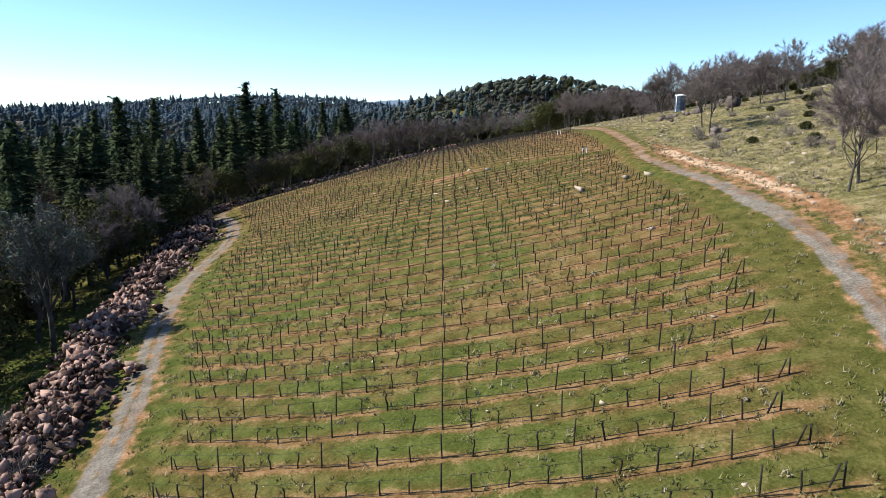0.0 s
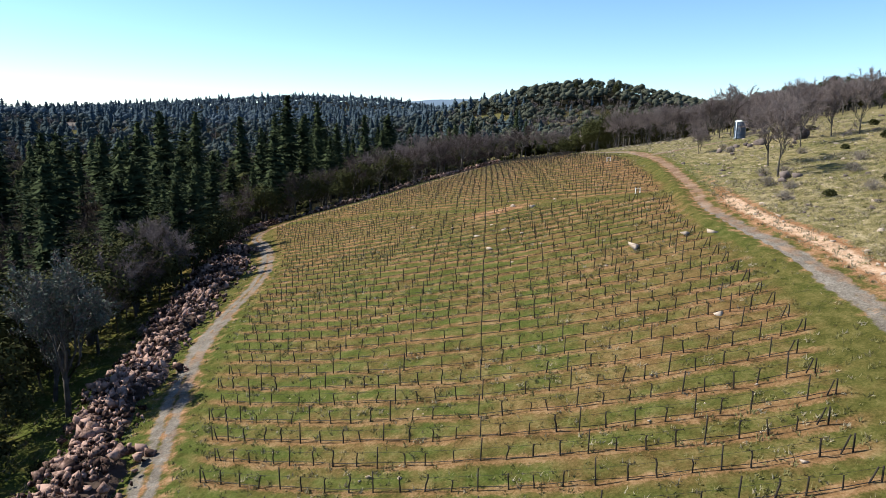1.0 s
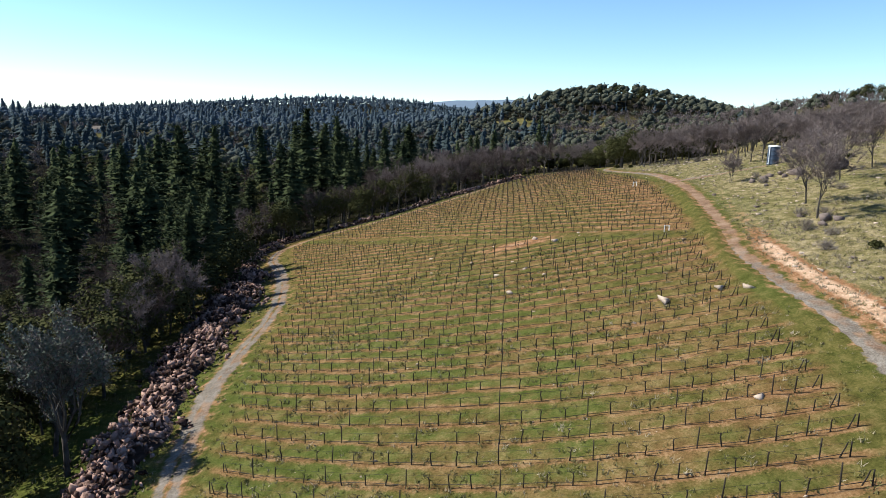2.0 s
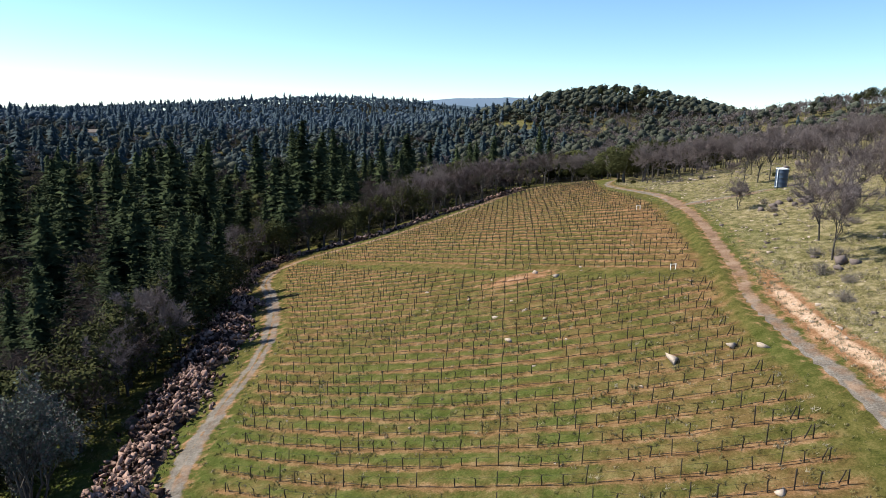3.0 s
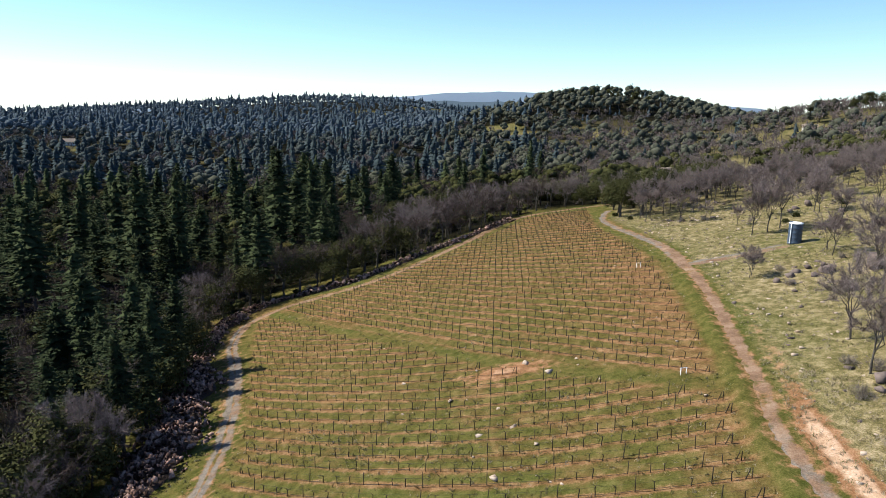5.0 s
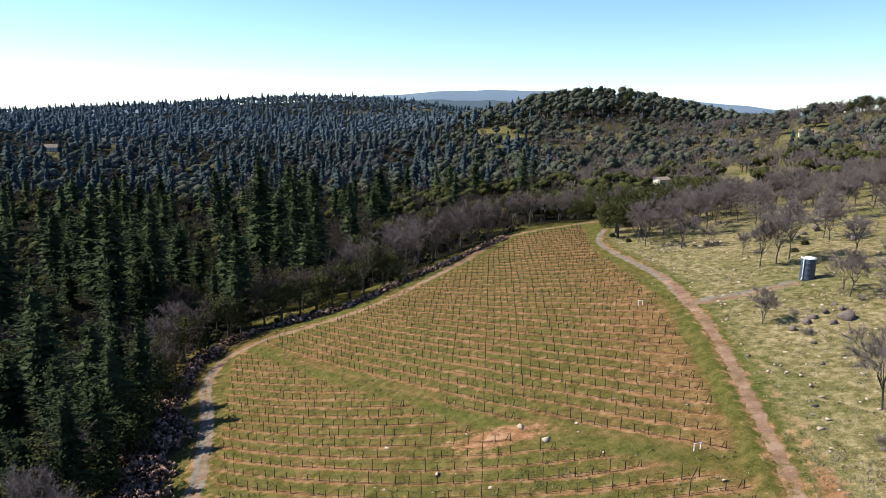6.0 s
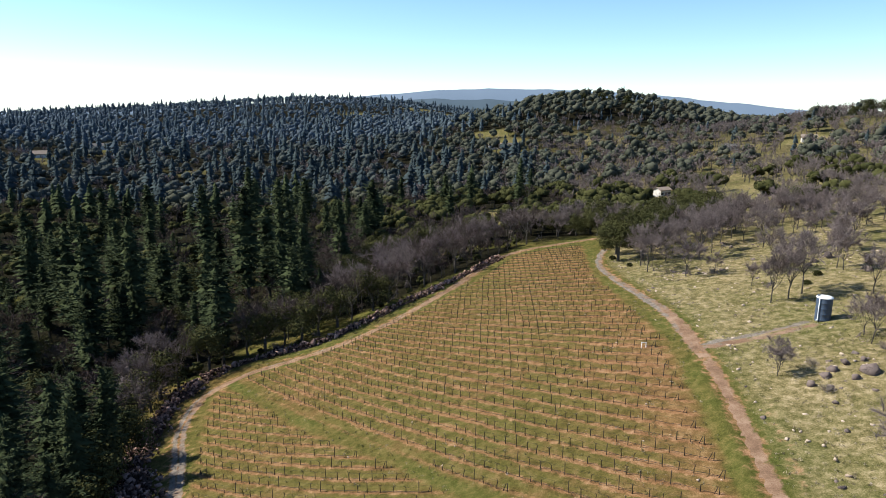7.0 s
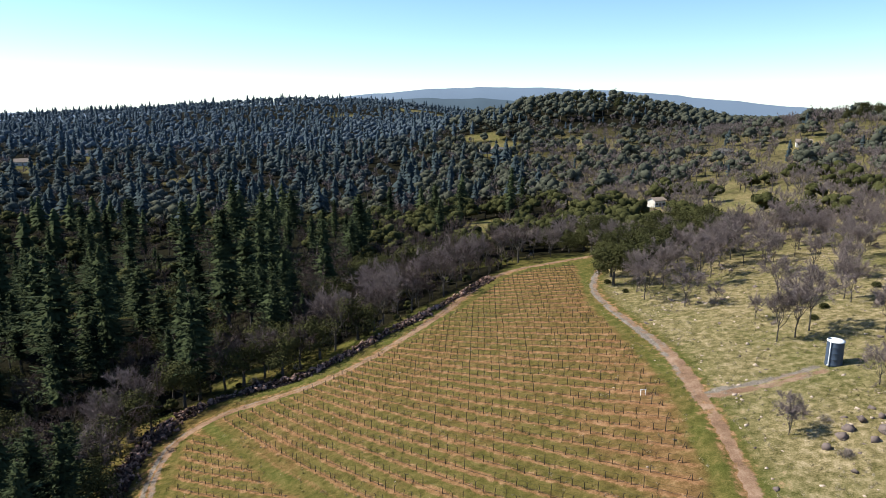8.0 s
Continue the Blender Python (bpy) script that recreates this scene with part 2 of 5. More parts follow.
# lush grass: the band between the blocks, the verge along the right track, the damp left of the field
lushness = np.where(field < 0.35, 0.85, 0.12)
lushness = np.maximum(lushness, 0.8 * np.exp(-(((GX + 16) / 10) ** 2 + ((GY - 96) / 22) ** 2)))
lushness = np.maximum(lushness, 0.7 * np.exp(-(((GX + 8) / 14) ** 2 + ((GY - 40) / 10) ** 2)))
worn_a = 0.05 + 0.1 * np.exp(-(((GX - 17) / 9) ** 2 + ((GY - 72) / 18) ** 2)) + 0.12 * np.exp(-(((GX - 2) / 14) ** 2 + ((GY - 54) / 7) ** 2)) + 0.2 * np.exp(-(((GX - 24.5) / 3) ** 2 + ((GY - 135) / 40) ** 2)) - 0.05
meadow = np.interp(GY, [80, 112, 180], [1.0, 0.72, 0.6]) * np.interp(GX, [5, 24], [1.0, 0.75])
# the ground between heap and wood is less green
dull = np.clip((-(GX - np.interp(GY, [p[1] for p in LEFT_TRACK], [p[0] for p in LEFT_TRACK])) - 1) / 2, 0, 1) * np.clip((GY - 120) / 20, 0, 1) * (GY < 185)
lushness = lushness * (1 - 0.65 * dull)
# leaf litter under the woods, coloured near black to include the shade between trees
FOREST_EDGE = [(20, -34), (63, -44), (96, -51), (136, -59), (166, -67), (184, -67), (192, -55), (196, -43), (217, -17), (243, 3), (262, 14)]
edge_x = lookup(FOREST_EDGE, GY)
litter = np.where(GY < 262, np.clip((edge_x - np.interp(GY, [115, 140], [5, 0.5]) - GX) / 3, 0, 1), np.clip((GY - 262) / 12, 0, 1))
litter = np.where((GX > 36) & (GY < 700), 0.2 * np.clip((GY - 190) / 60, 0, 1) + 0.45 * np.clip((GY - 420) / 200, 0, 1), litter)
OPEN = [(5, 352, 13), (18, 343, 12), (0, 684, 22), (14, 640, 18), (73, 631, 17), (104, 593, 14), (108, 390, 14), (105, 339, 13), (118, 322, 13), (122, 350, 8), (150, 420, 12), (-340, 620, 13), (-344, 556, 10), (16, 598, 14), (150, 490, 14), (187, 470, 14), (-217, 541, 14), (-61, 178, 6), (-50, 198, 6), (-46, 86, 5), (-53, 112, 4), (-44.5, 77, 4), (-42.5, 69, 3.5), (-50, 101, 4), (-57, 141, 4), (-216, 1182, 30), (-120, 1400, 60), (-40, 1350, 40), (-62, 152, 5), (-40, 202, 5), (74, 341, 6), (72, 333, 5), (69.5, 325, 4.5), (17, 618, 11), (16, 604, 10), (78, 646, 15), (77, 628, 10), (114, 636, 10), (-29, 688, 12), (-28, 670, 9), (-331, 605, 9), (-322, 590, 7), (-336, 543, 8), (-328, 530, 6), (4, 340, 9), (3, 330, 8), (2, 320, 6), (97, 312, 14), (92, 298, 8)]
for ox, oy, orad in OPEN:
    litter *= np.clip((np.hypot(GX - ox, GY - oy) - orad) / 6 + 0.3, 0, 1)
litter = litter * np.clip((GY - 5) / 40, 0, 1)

ny, nx = GX.shape
ids = np.arange(nx * ny).reshape(ny, nx)
quads = np.stack([ids[:-1, :-1], ids[:-1, 1:], ids[1:, 1:], ids[1:, :-1]], -1).reshape(-1, 4)
gm = bpy.data.meshes.new("ground")
gm.vertices.add(nx * ny)
gm.vertices.foreach_set("co", np.stack([GX, GY, GZ], -1).ravel())
gm.loops.add(quads.size)
gm.loops.foreach_set("vertex_index", quads.ravel().astype(np.int32))
gm.polygons.add(len(quads))
gm.polygons.foreach_set("loop_start", np.arange(0, quads.size, 4, dtype=np.int32))
gm.polygons.foreach_set("use_smooth", np.ones(len(quads), bool))
gm.update()
SURFACE = {"field": field, "row": rowc, "bare": red, "wild": wild, "lush": lushness, "litter": litter, "worn": worn_a, "meadow": meadow}
for key, values in SURFACE.items():
    gm.attributes.new(key, "FLOAT", "POINT").data.foreach_set("value", values.ravel().astype(np.float32))


def ground_material(name="grassland", track=None, stony=None):
    """Grass, soil and shade-darkened forest floor by the land's attributes; track: tones of a worn track laid over them
    by the attribute 'green'.
    """
    mat = bpy.data.materials.new(name)
    mat.use_nodes = True
    n, l = mat.node_tree.nodes, mat.node_tree.links
    bsdf = n["Principled BSDF"]
    bsdf.inputs["Roughness"].default_value, bsdf.inputs["Specular IOR Level"].default_value = 0.95, 0.02
    geo = n.new("ShaderNodeNewGeometry")

    def noise(scale, detail=4, rough=0.55):
        t = n.new("ShaderNodeTexNoise")
        t.inputs["Scale"].default_value, t.inputs["Detail"].default_value, t.inputs["Roughness"].default_value = scale, detail, rough
        l.new(geo.outputs["Position"], t.inputs["Vector"])
        return t.outputs[0]

    def ramp(value, stops):
        r = n.new("ShaderNodeValToRGB")
        el = r.color_ramp.elements
        while len(el) < len(stops):
            el.new(0.5)
        for e, (p, c) in zip(el, stops):
            e.position, e.color = p, (*c, 1) if not isinstance(c, float) else (c, c, c, 1)
        l.new(value, r.inputs[0])
        return r.outputs[0]

    def math_(op, a, b, c=None):
        m = n.new("ShaderNodeMath")
        m.operation = op
        for k, v in enumerate((a, b, c)):
            if v is None:
                continue
            if isinstance(v, (int, float)):
                m.inputs[k].default_value = v
            else:
                l.new(v, m.inputs[k])
        return m.outputs[0]

    def blend(f, a, b):
        m = n.new("ShaderNodeMix")
        m.data_type = "RGBA"
        l.new(f, m.inputs[0])
        l.new(a, m.inputs[6])
        l.new(b, m.inputs[7])
        return m.outputs[2]

    def attr(name):
        a = n.new("ShaderNodeAttribute")
        a.attribute_name = name
        return a.outputs["Fac"]

    fine, mid, wide = noise(6.0, 6, 0.7), noise(0.8, 6, 0.65), noise(0.07, 4, 0.6)
    sum_ = math_("ADD", math_("MULTIPLY", fine, 0.5), math_("MULTIPLY", mid, 0.5))
    lush = ramp(sum_, [(0.33, (0.024, 0.033, 0.005)), (0.5, (0.064, 0.077, 0.017)), (0.66, (0.128, 0.126, 0.04))])
    sward = ramp(sum_, [(0.33, (0.026, 0.021, 0.007)), (0.5, (0.11, 0.069, 0.024)), (0.66, (0.212, 0.134, 0.056))])
    dry = ramp(sum_, [(0.38, (0.055, 0.047, 0.018)), (0.5, (0.22, 0.175, 0.088)), (0.62, (0.44, 0.35, 0.225))])
    soil = ramp(sum_, [(0.33, (0.07, 0.037, 0.017)), (0.5, (0.21, 0.106, 0.051)), (0.66, (0.37, 0.222, 0.13))])
    bank = ramp(sum_, [(0.33, (0.2, 0.115, 0.065)), (0.5, (0.42, 0.275, 0.175)), (0.66, (0.6, 0.45, 0.34))])
    # forest floor: brown leaves, darkened far down for the tree shade
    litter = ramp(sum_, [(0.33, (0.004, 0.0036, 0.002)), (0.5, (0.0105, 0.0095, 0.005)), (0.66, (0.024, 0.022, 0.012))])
    patches = ramp(math_("ADD", math_("MULTIPLY", wide, 0.65), math_("MULTIPLY", mid, 0.35)), [(0.38, 0.0), (0.62, 1.0)])
    frac = math_("ABSOLUTE", math_("SUBTRACT", math_("FRACT", math_("ADD", attr("row"), 0.5), 0), 0.5), 0)
    between = math_("MULTIPLY", ramp(math_("ADD", noise(0.045, 6, 0.7), math_("ADD", math_("MULTIPLY", frac, 0.35), math_("MULTIPLY", mid, 0.25))), [(0.49, 0.0), (0.76, 1.0)]), math_("SUBTRACT", math_("MULTIPLY", attr("meadow"), 1.3), 0.35))
    grass = blend(math_("MAXIMUM", between, math_("MULTIPLY", attr("lush"), math_("ADD", math_("MULTIPLY", patches, -0.5), 1.0))), sward, lush)
    hill = blend(math_("MULTIPLY", attr("wild"), math_("ADD", math_("MULTIPLY", patches, 0.45), 0.3)), grass, dry)
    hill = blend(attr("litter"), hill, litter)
    # under the vines a strip of worn earth, wider in dry patches
    strip = math_("SUBTRACT", math_("ADD", 0.07, math_("MULTIPLY", ramp(math_("ADD", math_("MULTIPLY", mid, 0.5), math_("MULTIPLY", wide, 0.5)), [(0.38, 0.0), (0.6, 1.0)]), 0.24)), frac)
    strip = math_("MULTIPLY", ramp(math_("ADD", strip, math_("MULTIPLY", math_("SUBTRACT", fine, 0.5), 0.3)), [(0.0, 0.0), (0.12, 1.0)]), math_("MULTIPLY", attr("field"), math_("ADD", math_("MULTIPLY", attr("meadow"), -0.4), 1.0)))
    worn = math_("MULTIPLY", attr("field"), math_("MULTIPLY", ramp(math_("ADD", noise(0.16, 7, 0.75), attr("worn")), [(0.5, 0.0), (0.68, 1.0)]), 0.45))
    bare = ramp(math_("ADD", attr("bare"), math_("MULTIPLY", math_("SUBTRACT", mid, 0.5), 1.5)), [(0.35, 0.0), (0.65, 1.0)])
    cover = math_("MAXIMUM", math_("MAXIMUM", strip, bare), worn)
    surface = blend(cover, hill, blend(ramp(attr("bare"), [(0.8, 0.0), (1.05, 1.0)]), soil, bank))
    if track:
        packed = ramp(math_("ADD", math_("MULTIPLY", fine, 0.45), math_("MULTIPLY", noise(0.35, 5, 0.65), 0.55)), [(0.36, track[0]), (0.5, track[1]), (0.64, track[2])])
        if stony:
            loose = ramp(math_("ADD", math_("MULTIPLY", fine, 0.6), math_("MULTIPLY", mid, 0.4)), [(0.36, stony[0]), (0.5, stony[1]), (0.64, stony[2])])
            packed = blend(ramp(math_("ADD", attr("stony"), math_("MULTIPLY", math_("SUBTRACT", noise(0.3, 5, 0.65), 0.5), 2.4)), [(0.3, 0.0), (0.7, 1.0)]), packed, loose)
        ragged = math_("ADD", math_("MULTIPLY", math_("SUBTRACT", noise(0.45, 6, 0.7), 0.5), 4.2), math_("MULTIPLY", math_("SUBTRACT", fine, 0.5), 1.4))
        surface = blend(ramp(math_("ADD", attr("green"), ragged), [(0.25, 0.0), (0.75, 1.0)]), packed, surface)
    l.new(surface, bsdf.inputs["Base Color"])
    b = n.new("ShaderNodeBump")
    b.inputs["Strength"].default_value, b.inputs["Distance"].default_value = 0.8, 0.12
    l.new(math_("ADD", fine, mid), b.inputs["Height"])
    l.new(b.outputs[0], bsdf.inputs["Normal"])
    return mat


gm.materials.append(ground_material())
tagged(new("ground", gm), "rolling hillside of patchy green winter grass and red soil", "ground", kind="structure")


def far_hills(name, distance, profile, mat, label):
    """A rounded far range: crest heights at bearings (degrees from straight ahead), with a foot that runs down behind the nearer ridges."""
    verts, faces = [], []
    bearings = np.linspace(profile[0][0], profile[-1][0], 160)
    wob = sum(np.sin(bearings * k + k * k) / k for k in (1.3, 2.9, 5.3, 8.7))
    for q, wv in zip(bearings, wob):
        top = float(lookup(profile, q)) + 3.0 * wv
        for back, z in ((0, -260), (120, top * 0.6 - 60), (330, top), (700, top - 60)):
            d = distance + back
            verts.append((d * math.sin(radians(q)), d * math.cos(radians(q)), z))
    faces = [(k * 4 + m, (k + 1) * 4 + m, (k + 1) * 4 + m + 1, k * 4 + m + 1) for k in range(159) for m in range(3)]
    return tagged(new(name, mesh_of(name, verts, faces, mat, True)), label, "far hills", kind="structure")


# blue colour plus a faint emission imitate the haze in front of far hills
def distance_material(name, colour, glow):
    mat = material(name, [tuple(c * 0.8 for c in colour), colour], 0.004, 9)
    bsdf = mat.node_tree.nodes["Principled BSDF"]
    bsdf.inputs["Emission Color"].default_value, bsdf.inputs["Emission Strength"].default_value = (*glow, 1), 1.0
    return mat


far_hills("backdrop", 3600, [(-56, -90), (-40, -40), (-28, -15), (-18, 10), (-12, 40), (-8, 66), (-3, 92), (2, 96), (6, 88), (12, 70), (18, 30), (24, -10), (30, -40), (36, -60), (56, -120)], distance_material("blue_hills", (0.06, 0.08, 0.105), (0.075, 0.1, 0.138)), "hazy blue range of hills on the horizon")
far_hills("backdrop", 2500, [(-56, -90), (-36, -40), (-26, -10), (-16, 15), (-11, 34), (-4, 42), (0, 40), (8, 20), (14, -5), (20, -22), (27, -35), (34, -42), (56, -100)], distance_material("far_woods", (0.04, 0.055, 0.065), (0.018, 0.03, 0.045)), "dim wooded hills before the horizon, with a blue haze glow")


RED_TONES = [(0.105, 0.062, 0.038), (0.2, 0.125, 0.08), (0.3, 0.208, 0.145)]
GREY_TONES = [(0.083, 0.066, 0.051), (0.158, 0.133, 0.108), (0.26, 0.23, 0.195)]
FARM_TRACK = ground_material("farm_track", RED_TONES, GREY_TONES)


def on_grid(values, x, y):
    """The land's attribute nearest to x, y."""
    return values[np.abs(gy - y).argmin(), np.abs(gx - x).argmin()]


def road(name, line, width, mat, label, seed, lift=0.06, crown=0.35, stones=((0, 0.0), (300, 0.0)), widths=((0, 1.0), (300, 1.0))):
    """A worn track draped over the land, with ragged edges and two wheel ruts."""
    r = np.random.default_rng(seed)
    a = line
    slim = lambda v: float(lookup(widths, v))
    tang = np.gradient(a, axis=0)
    tang /= np.linalg.norm(tang, axis=1)[:, None]
    side = np.stack([-tang[:, 1], tang[:, 0]], -1)
    cols = np.array([-0.78, -0.5, -0.33, -0.16, 0.0, 0.16, 0.33, 0.5, 0.78]) * width
    dip = np.array([-0.14, -0.02, -0.04, -0.01, 0.03, -0.01, -0.04, -0.02, -0.14])
    green = np.array([2.4, 0.85, 0.1, -0.25, crown, -0.25, 0.1, 0.85, 2.4])
    verts, mask, places = [], [], []
    sway = np.cumsum(r.normal(0, 0.05, (len(a), 2)), axis=0)
    sway -= np.linspace(0, 1, len(a))[:, None] * sway[-1]
    for k in range(len(a)):
        for m, off in enumerate(cols):
            q = a[k] + side[k] * (off * slim(a[k, 1]) * (1 + 0.06 * math.sin(k * 0.11 + seed)) + np.clip(sway[k, 0], -0.3, 0.3))
            verts.append((q[0], q[1], land(*q) + lift + dip[m]))
            mask.append(green[m] + 0.25 * math.sin(k * 0.13 + seed) * (m in (3, 4, 5)))
            places.append((q[0], q[1]))
    w = len(cols)
    faces = [(k * w + m, k * w + m + 1, (k + 1) * w + m + 1, (k + 1) * w + m) for k in range(len(a) - 1) for m in range(w - 1)]
    me = mesh_of(name, verts, faces, mat, True)
    me.attributes.new("green", "FLOAT", "POINT").data.foreach_set("value", np.array(mask, np.float32))
    me.attributes.new("stony", "FLOAT", "POINT").data.foreach_set("value", np.array([lookup(stones, q[1]) + 0.25 * (1 if n % w > 4 else -1) for n, q in enumerate(places)], np.float32))
    for key, values in SURFACE.items():
        me.attributes.new(key, "FLOAT", "POINT").data.foreach_set("value", np.array([on_grid(values, *q) for q in places], np.float32))
    return tagged(new(name, me), label, "dirt road", kind="structure")


road("road_1", ROAD_LINES[0], 2.5, FARM_TRACK, "pale two-rut dirt track beside the stone heap", 1, crown=0.65, stones=[(20, 0.95), (160, 0.8), (180, 0.1), (300, 0.1)])
road("road_2", ROAD_LINES[1], 2.7, FARM_TRACK, "reddish dirt and grey gravel farm track below the hillside", 2, crown=0.0, stones=[(20, 0.9), (80, 0.75), (98, 0.45), (112, 0.05), (158, 0.05), (172, 0.7), (240, 0.8)], widths=[(0, 0.58), (45, 0.66), (75, 0.9), (98, 1.0), (155, 1.0), (180, 0.68), (240, 0.62)])
road("road_3", ROAD_LINES[2], 3.4, FARM_TRACK, "worn dirt spur leading to the water tank", 5, lift=0.07, crown=0.7, stones=[(140, 0.5), (160, 0.5)])


# ---- builders for small shapes ----


def tri_mesh(name, verts, tris, mats, index=None, smooth=False):
    """A mesh of triangles from arrays."""
    verts, tris = np.asarray(verts, np.float32), np.asarray(tris, np.int32)
    me = bpy.data.meshes.new(name)
    me.vertices.add(len(verts))
    me.vertices.foreach_set("co", verts.ravel())
    me.loops.add(tris.size)
    me.loops.foreach_set("vertex_index", tris.ravel())
    me.polygons.add(len(tris))
    me.polygons.foreach_set("loop_start", np.arange(0, tris.size, 3, dtype=np.int32))
    for m in mats if isinstance(mats, (list, tuple)) else [mats]:
        me.materials.append(m)
    if index is not None:
        me.polygons.foreach_set("material_index", np.asarray(index, np.int32))
    if smooth:
        me.polygons.foreach_set("use_smooth", np.ones(len(tris), bool))
    me.update(calc_edges=True)
    me.validate()
    return me


class Soup:
    """Collects triangles."""

    def __init__(self):
        self.v, self.f, self.n = [], [], 0

    def add(self, verts, tris):
        self.v.append(np.asarray(verts, float))
        self.f.append(np.asarray(tris, int) + self.n)
        self.n += len(verts)

    def tube(self, points, radii, sides=5):
        p, r = np.asarray(points, float), np.asarray(radii, float)
        t = np.gradient(p, axis=0)
        t /= np.linalg.norm(t, axis=1)[:, None] + 1e-9
        ref = np.where(np.abs(t[:, 2:3]) > 0.9, [[1.0, 0, 0]], [[0, 0, 1.0]])
        a = np.cross(t, ref)
        a /= np.linalg.norm(a, axis=1)[:, None] + 1e-9
        b = np.cross(t, a)
        ang = np.arange(sides) * math.tau / sides
        ring = p[:, None] + r[:, None, None] * (a[:, None] * np.cos(ang)[None, :, None] + b[:, None] * np.sin(ang)[None, :, None])
        verts = np.vstack([ring.reshape(-1, 3), p[-1:]])
        tris = []
        for k in range(len(p) - 1):
            for s in range(sides):
                i, j = k * sides + s, k * sides + (s + 1) % sides
                tris += [(i, i + sides, j), (j, i + sides, j + sides)]
        top, last = len(verts) - 1, (len(p) - 1) * sides
        tris += [(last + s, top, last + (s + 1) % sides) for s in range(sides)]
        self.add(verts, tris)

    def blades(self, base, way, wide):
        """Thin triangles: base point, vector to the tip, half-width vector."""
        base, way, wide = (np.asarray(a, float).reshape(-1, 3) for a in (base, way, wide))
        verts = np.stack([base - wide, base + wide, base + way], 1).reshape(-1, 3)
        self.add(verts, np.arange(len(verts)).reshape(-1, 3))

    def leaves(self, at, along_, across):
        """Diamond leaves of two triangles."""
        at, along_, across = (np.asarray(a, float).reshape(-1, 3) for a in (at, along_, across))
        verts = np.stack([at - along_, at + across, at + along_, at - across], 1).reshape(-1, 3)
        k = np.arange(len(at))[:, None, None] * 4
        self.add(verts, (np.array([[0, 1, 2], [0, 2, 3]])[None] + k).reshape(-1, 3))

    def arrays(self):
        return np.vstack(self.v), np.vstack(self.f)

    def mesh(self, name, mats, smooth=False):
        return tri_mesh(name, *self.arrays(), mats, smooth=smooth)


def unit(v):
    v = np.asarray(v, float)
    return v / (np.linalg.norm(v, axis=-1, keepdims=True) + 1e-9)


def spread_out(name, shapes, places, mats, label, category):
    """One object of kind stuff: many copies of a shape (a list of (verts, tris, material index)) at places (x, y, z, turn, size, which)."""
    vs, fs, ms, n = [], [], [], 0
    for x, y, z, turn, size, which in places:
        v, f, m = shapes[which]
        c, s = math.cos(turn), math.sin(turn)
        vs.append(v @ np.array([[c, s, 0], [-s, c, 0], [0, 0, 1]]) * size + (x, y, z))
        fs.append(f + n)
        ms.append(m)
        n += len(v)
    me = tri_mesh(name, np.vstack(vs), np.vstack(fs), mats, np.concatenate(ms))
    return tagged(new(name, me), label, category, kind="stuff")


# ---- vineyard ----


def vine_shapes(seed):
    """Trunk and two arms of a pruned vine, arms along x."""
    r = np.random.default_rng(seed)
    h = r.uniform(0.82, 1.0)
    bend = r.normal(0, 0.03, (4, 2))
    bend[0] = 0
    trunk = Soup()
    trunk.tube([(bend[k, 0], bend[k, 1], z) for k, z in enumerate((-0.08, h * 0.4, h * 0.75, h))], [0.052, 0.046, 0.044, 0.048], 5)
    arms = []
    for way in (-1, 1):
        if r.random() < 0.12:
            continue
        arm, reach = Soup(), r.uniform(0.25, 0.6)
        pts = [(bend[3, 0] + way * reach * s, bend[3, 1] + r.normal(0, 0.02), h - 0.02 + 0.05 * math.sin(3 * s)) for s in (0, 0.35, 0.7, 1)]
        arm.tube(pts, [0.022, 0.015, 0.011, 0.007], 3)
        for s in r.uniform(0.25, 0.95, 4):
            b = np.array([bend[3, 0] + way * reach * s, bend[3, 1], h + 0.02])
            arm.blades(b, (r.normal(0, 0.03), r.normal(0, 0.03), r.uniform(0.08, 0.2)), (0.013, 0, 0))
        arms.append(arm)
    return trunk, arms


def place_on(x, y, turn=0.0, size=1.0, tip=(0.0, 0.0)):
    return Matrix.Translation((x, y, land(x, y))) @ Euler((tip[0], tip[1], turn)).to_matrix().to_4x4() @ Matrix.Scale(size, 4)


vine_spots, post_spots, end_spots = [], [], []
row_lines = []
for number, (block, c, x0, x1) in enumerate(ROWS):
    r = np.random.default_rng(100 + number)
    step = 1.62 if block == "lower" else 1.3
    px = np.arange(math.ceil(x0 / step), math.floor(x1 / step) + 1) * step
    if len(px) < 3:
        continue
    py = row_place(c, px, block)
    turn = np.arctan2(np.gradient(py), np.gradient(px))
    row_lines.append((px, py))
    column = np.round(px / step).astype(int)
    for k in range(len(px)):
        if k in (0, len(px) - 1):
            end_spots.append((px[k], py[k], turn[k], -1 if k == 0 else 1))
        elif column[k] % 4 == 0:
            post_spots.append((px[k] + r.normal(0, 0.08), py[k] + r.normal(0, 0.06), turn[k]))
        elif r.random() > 0.06:
            vine_spots.append((px[k] + r.normal(0, 0.12), py[k] + r.normal(0, 0.05), turn[k]))

near_line = lambda p: p[1] + 0.22 * p[0]
vine_spots.sort(key=near_line)
post_spots.sort(key=near_line)

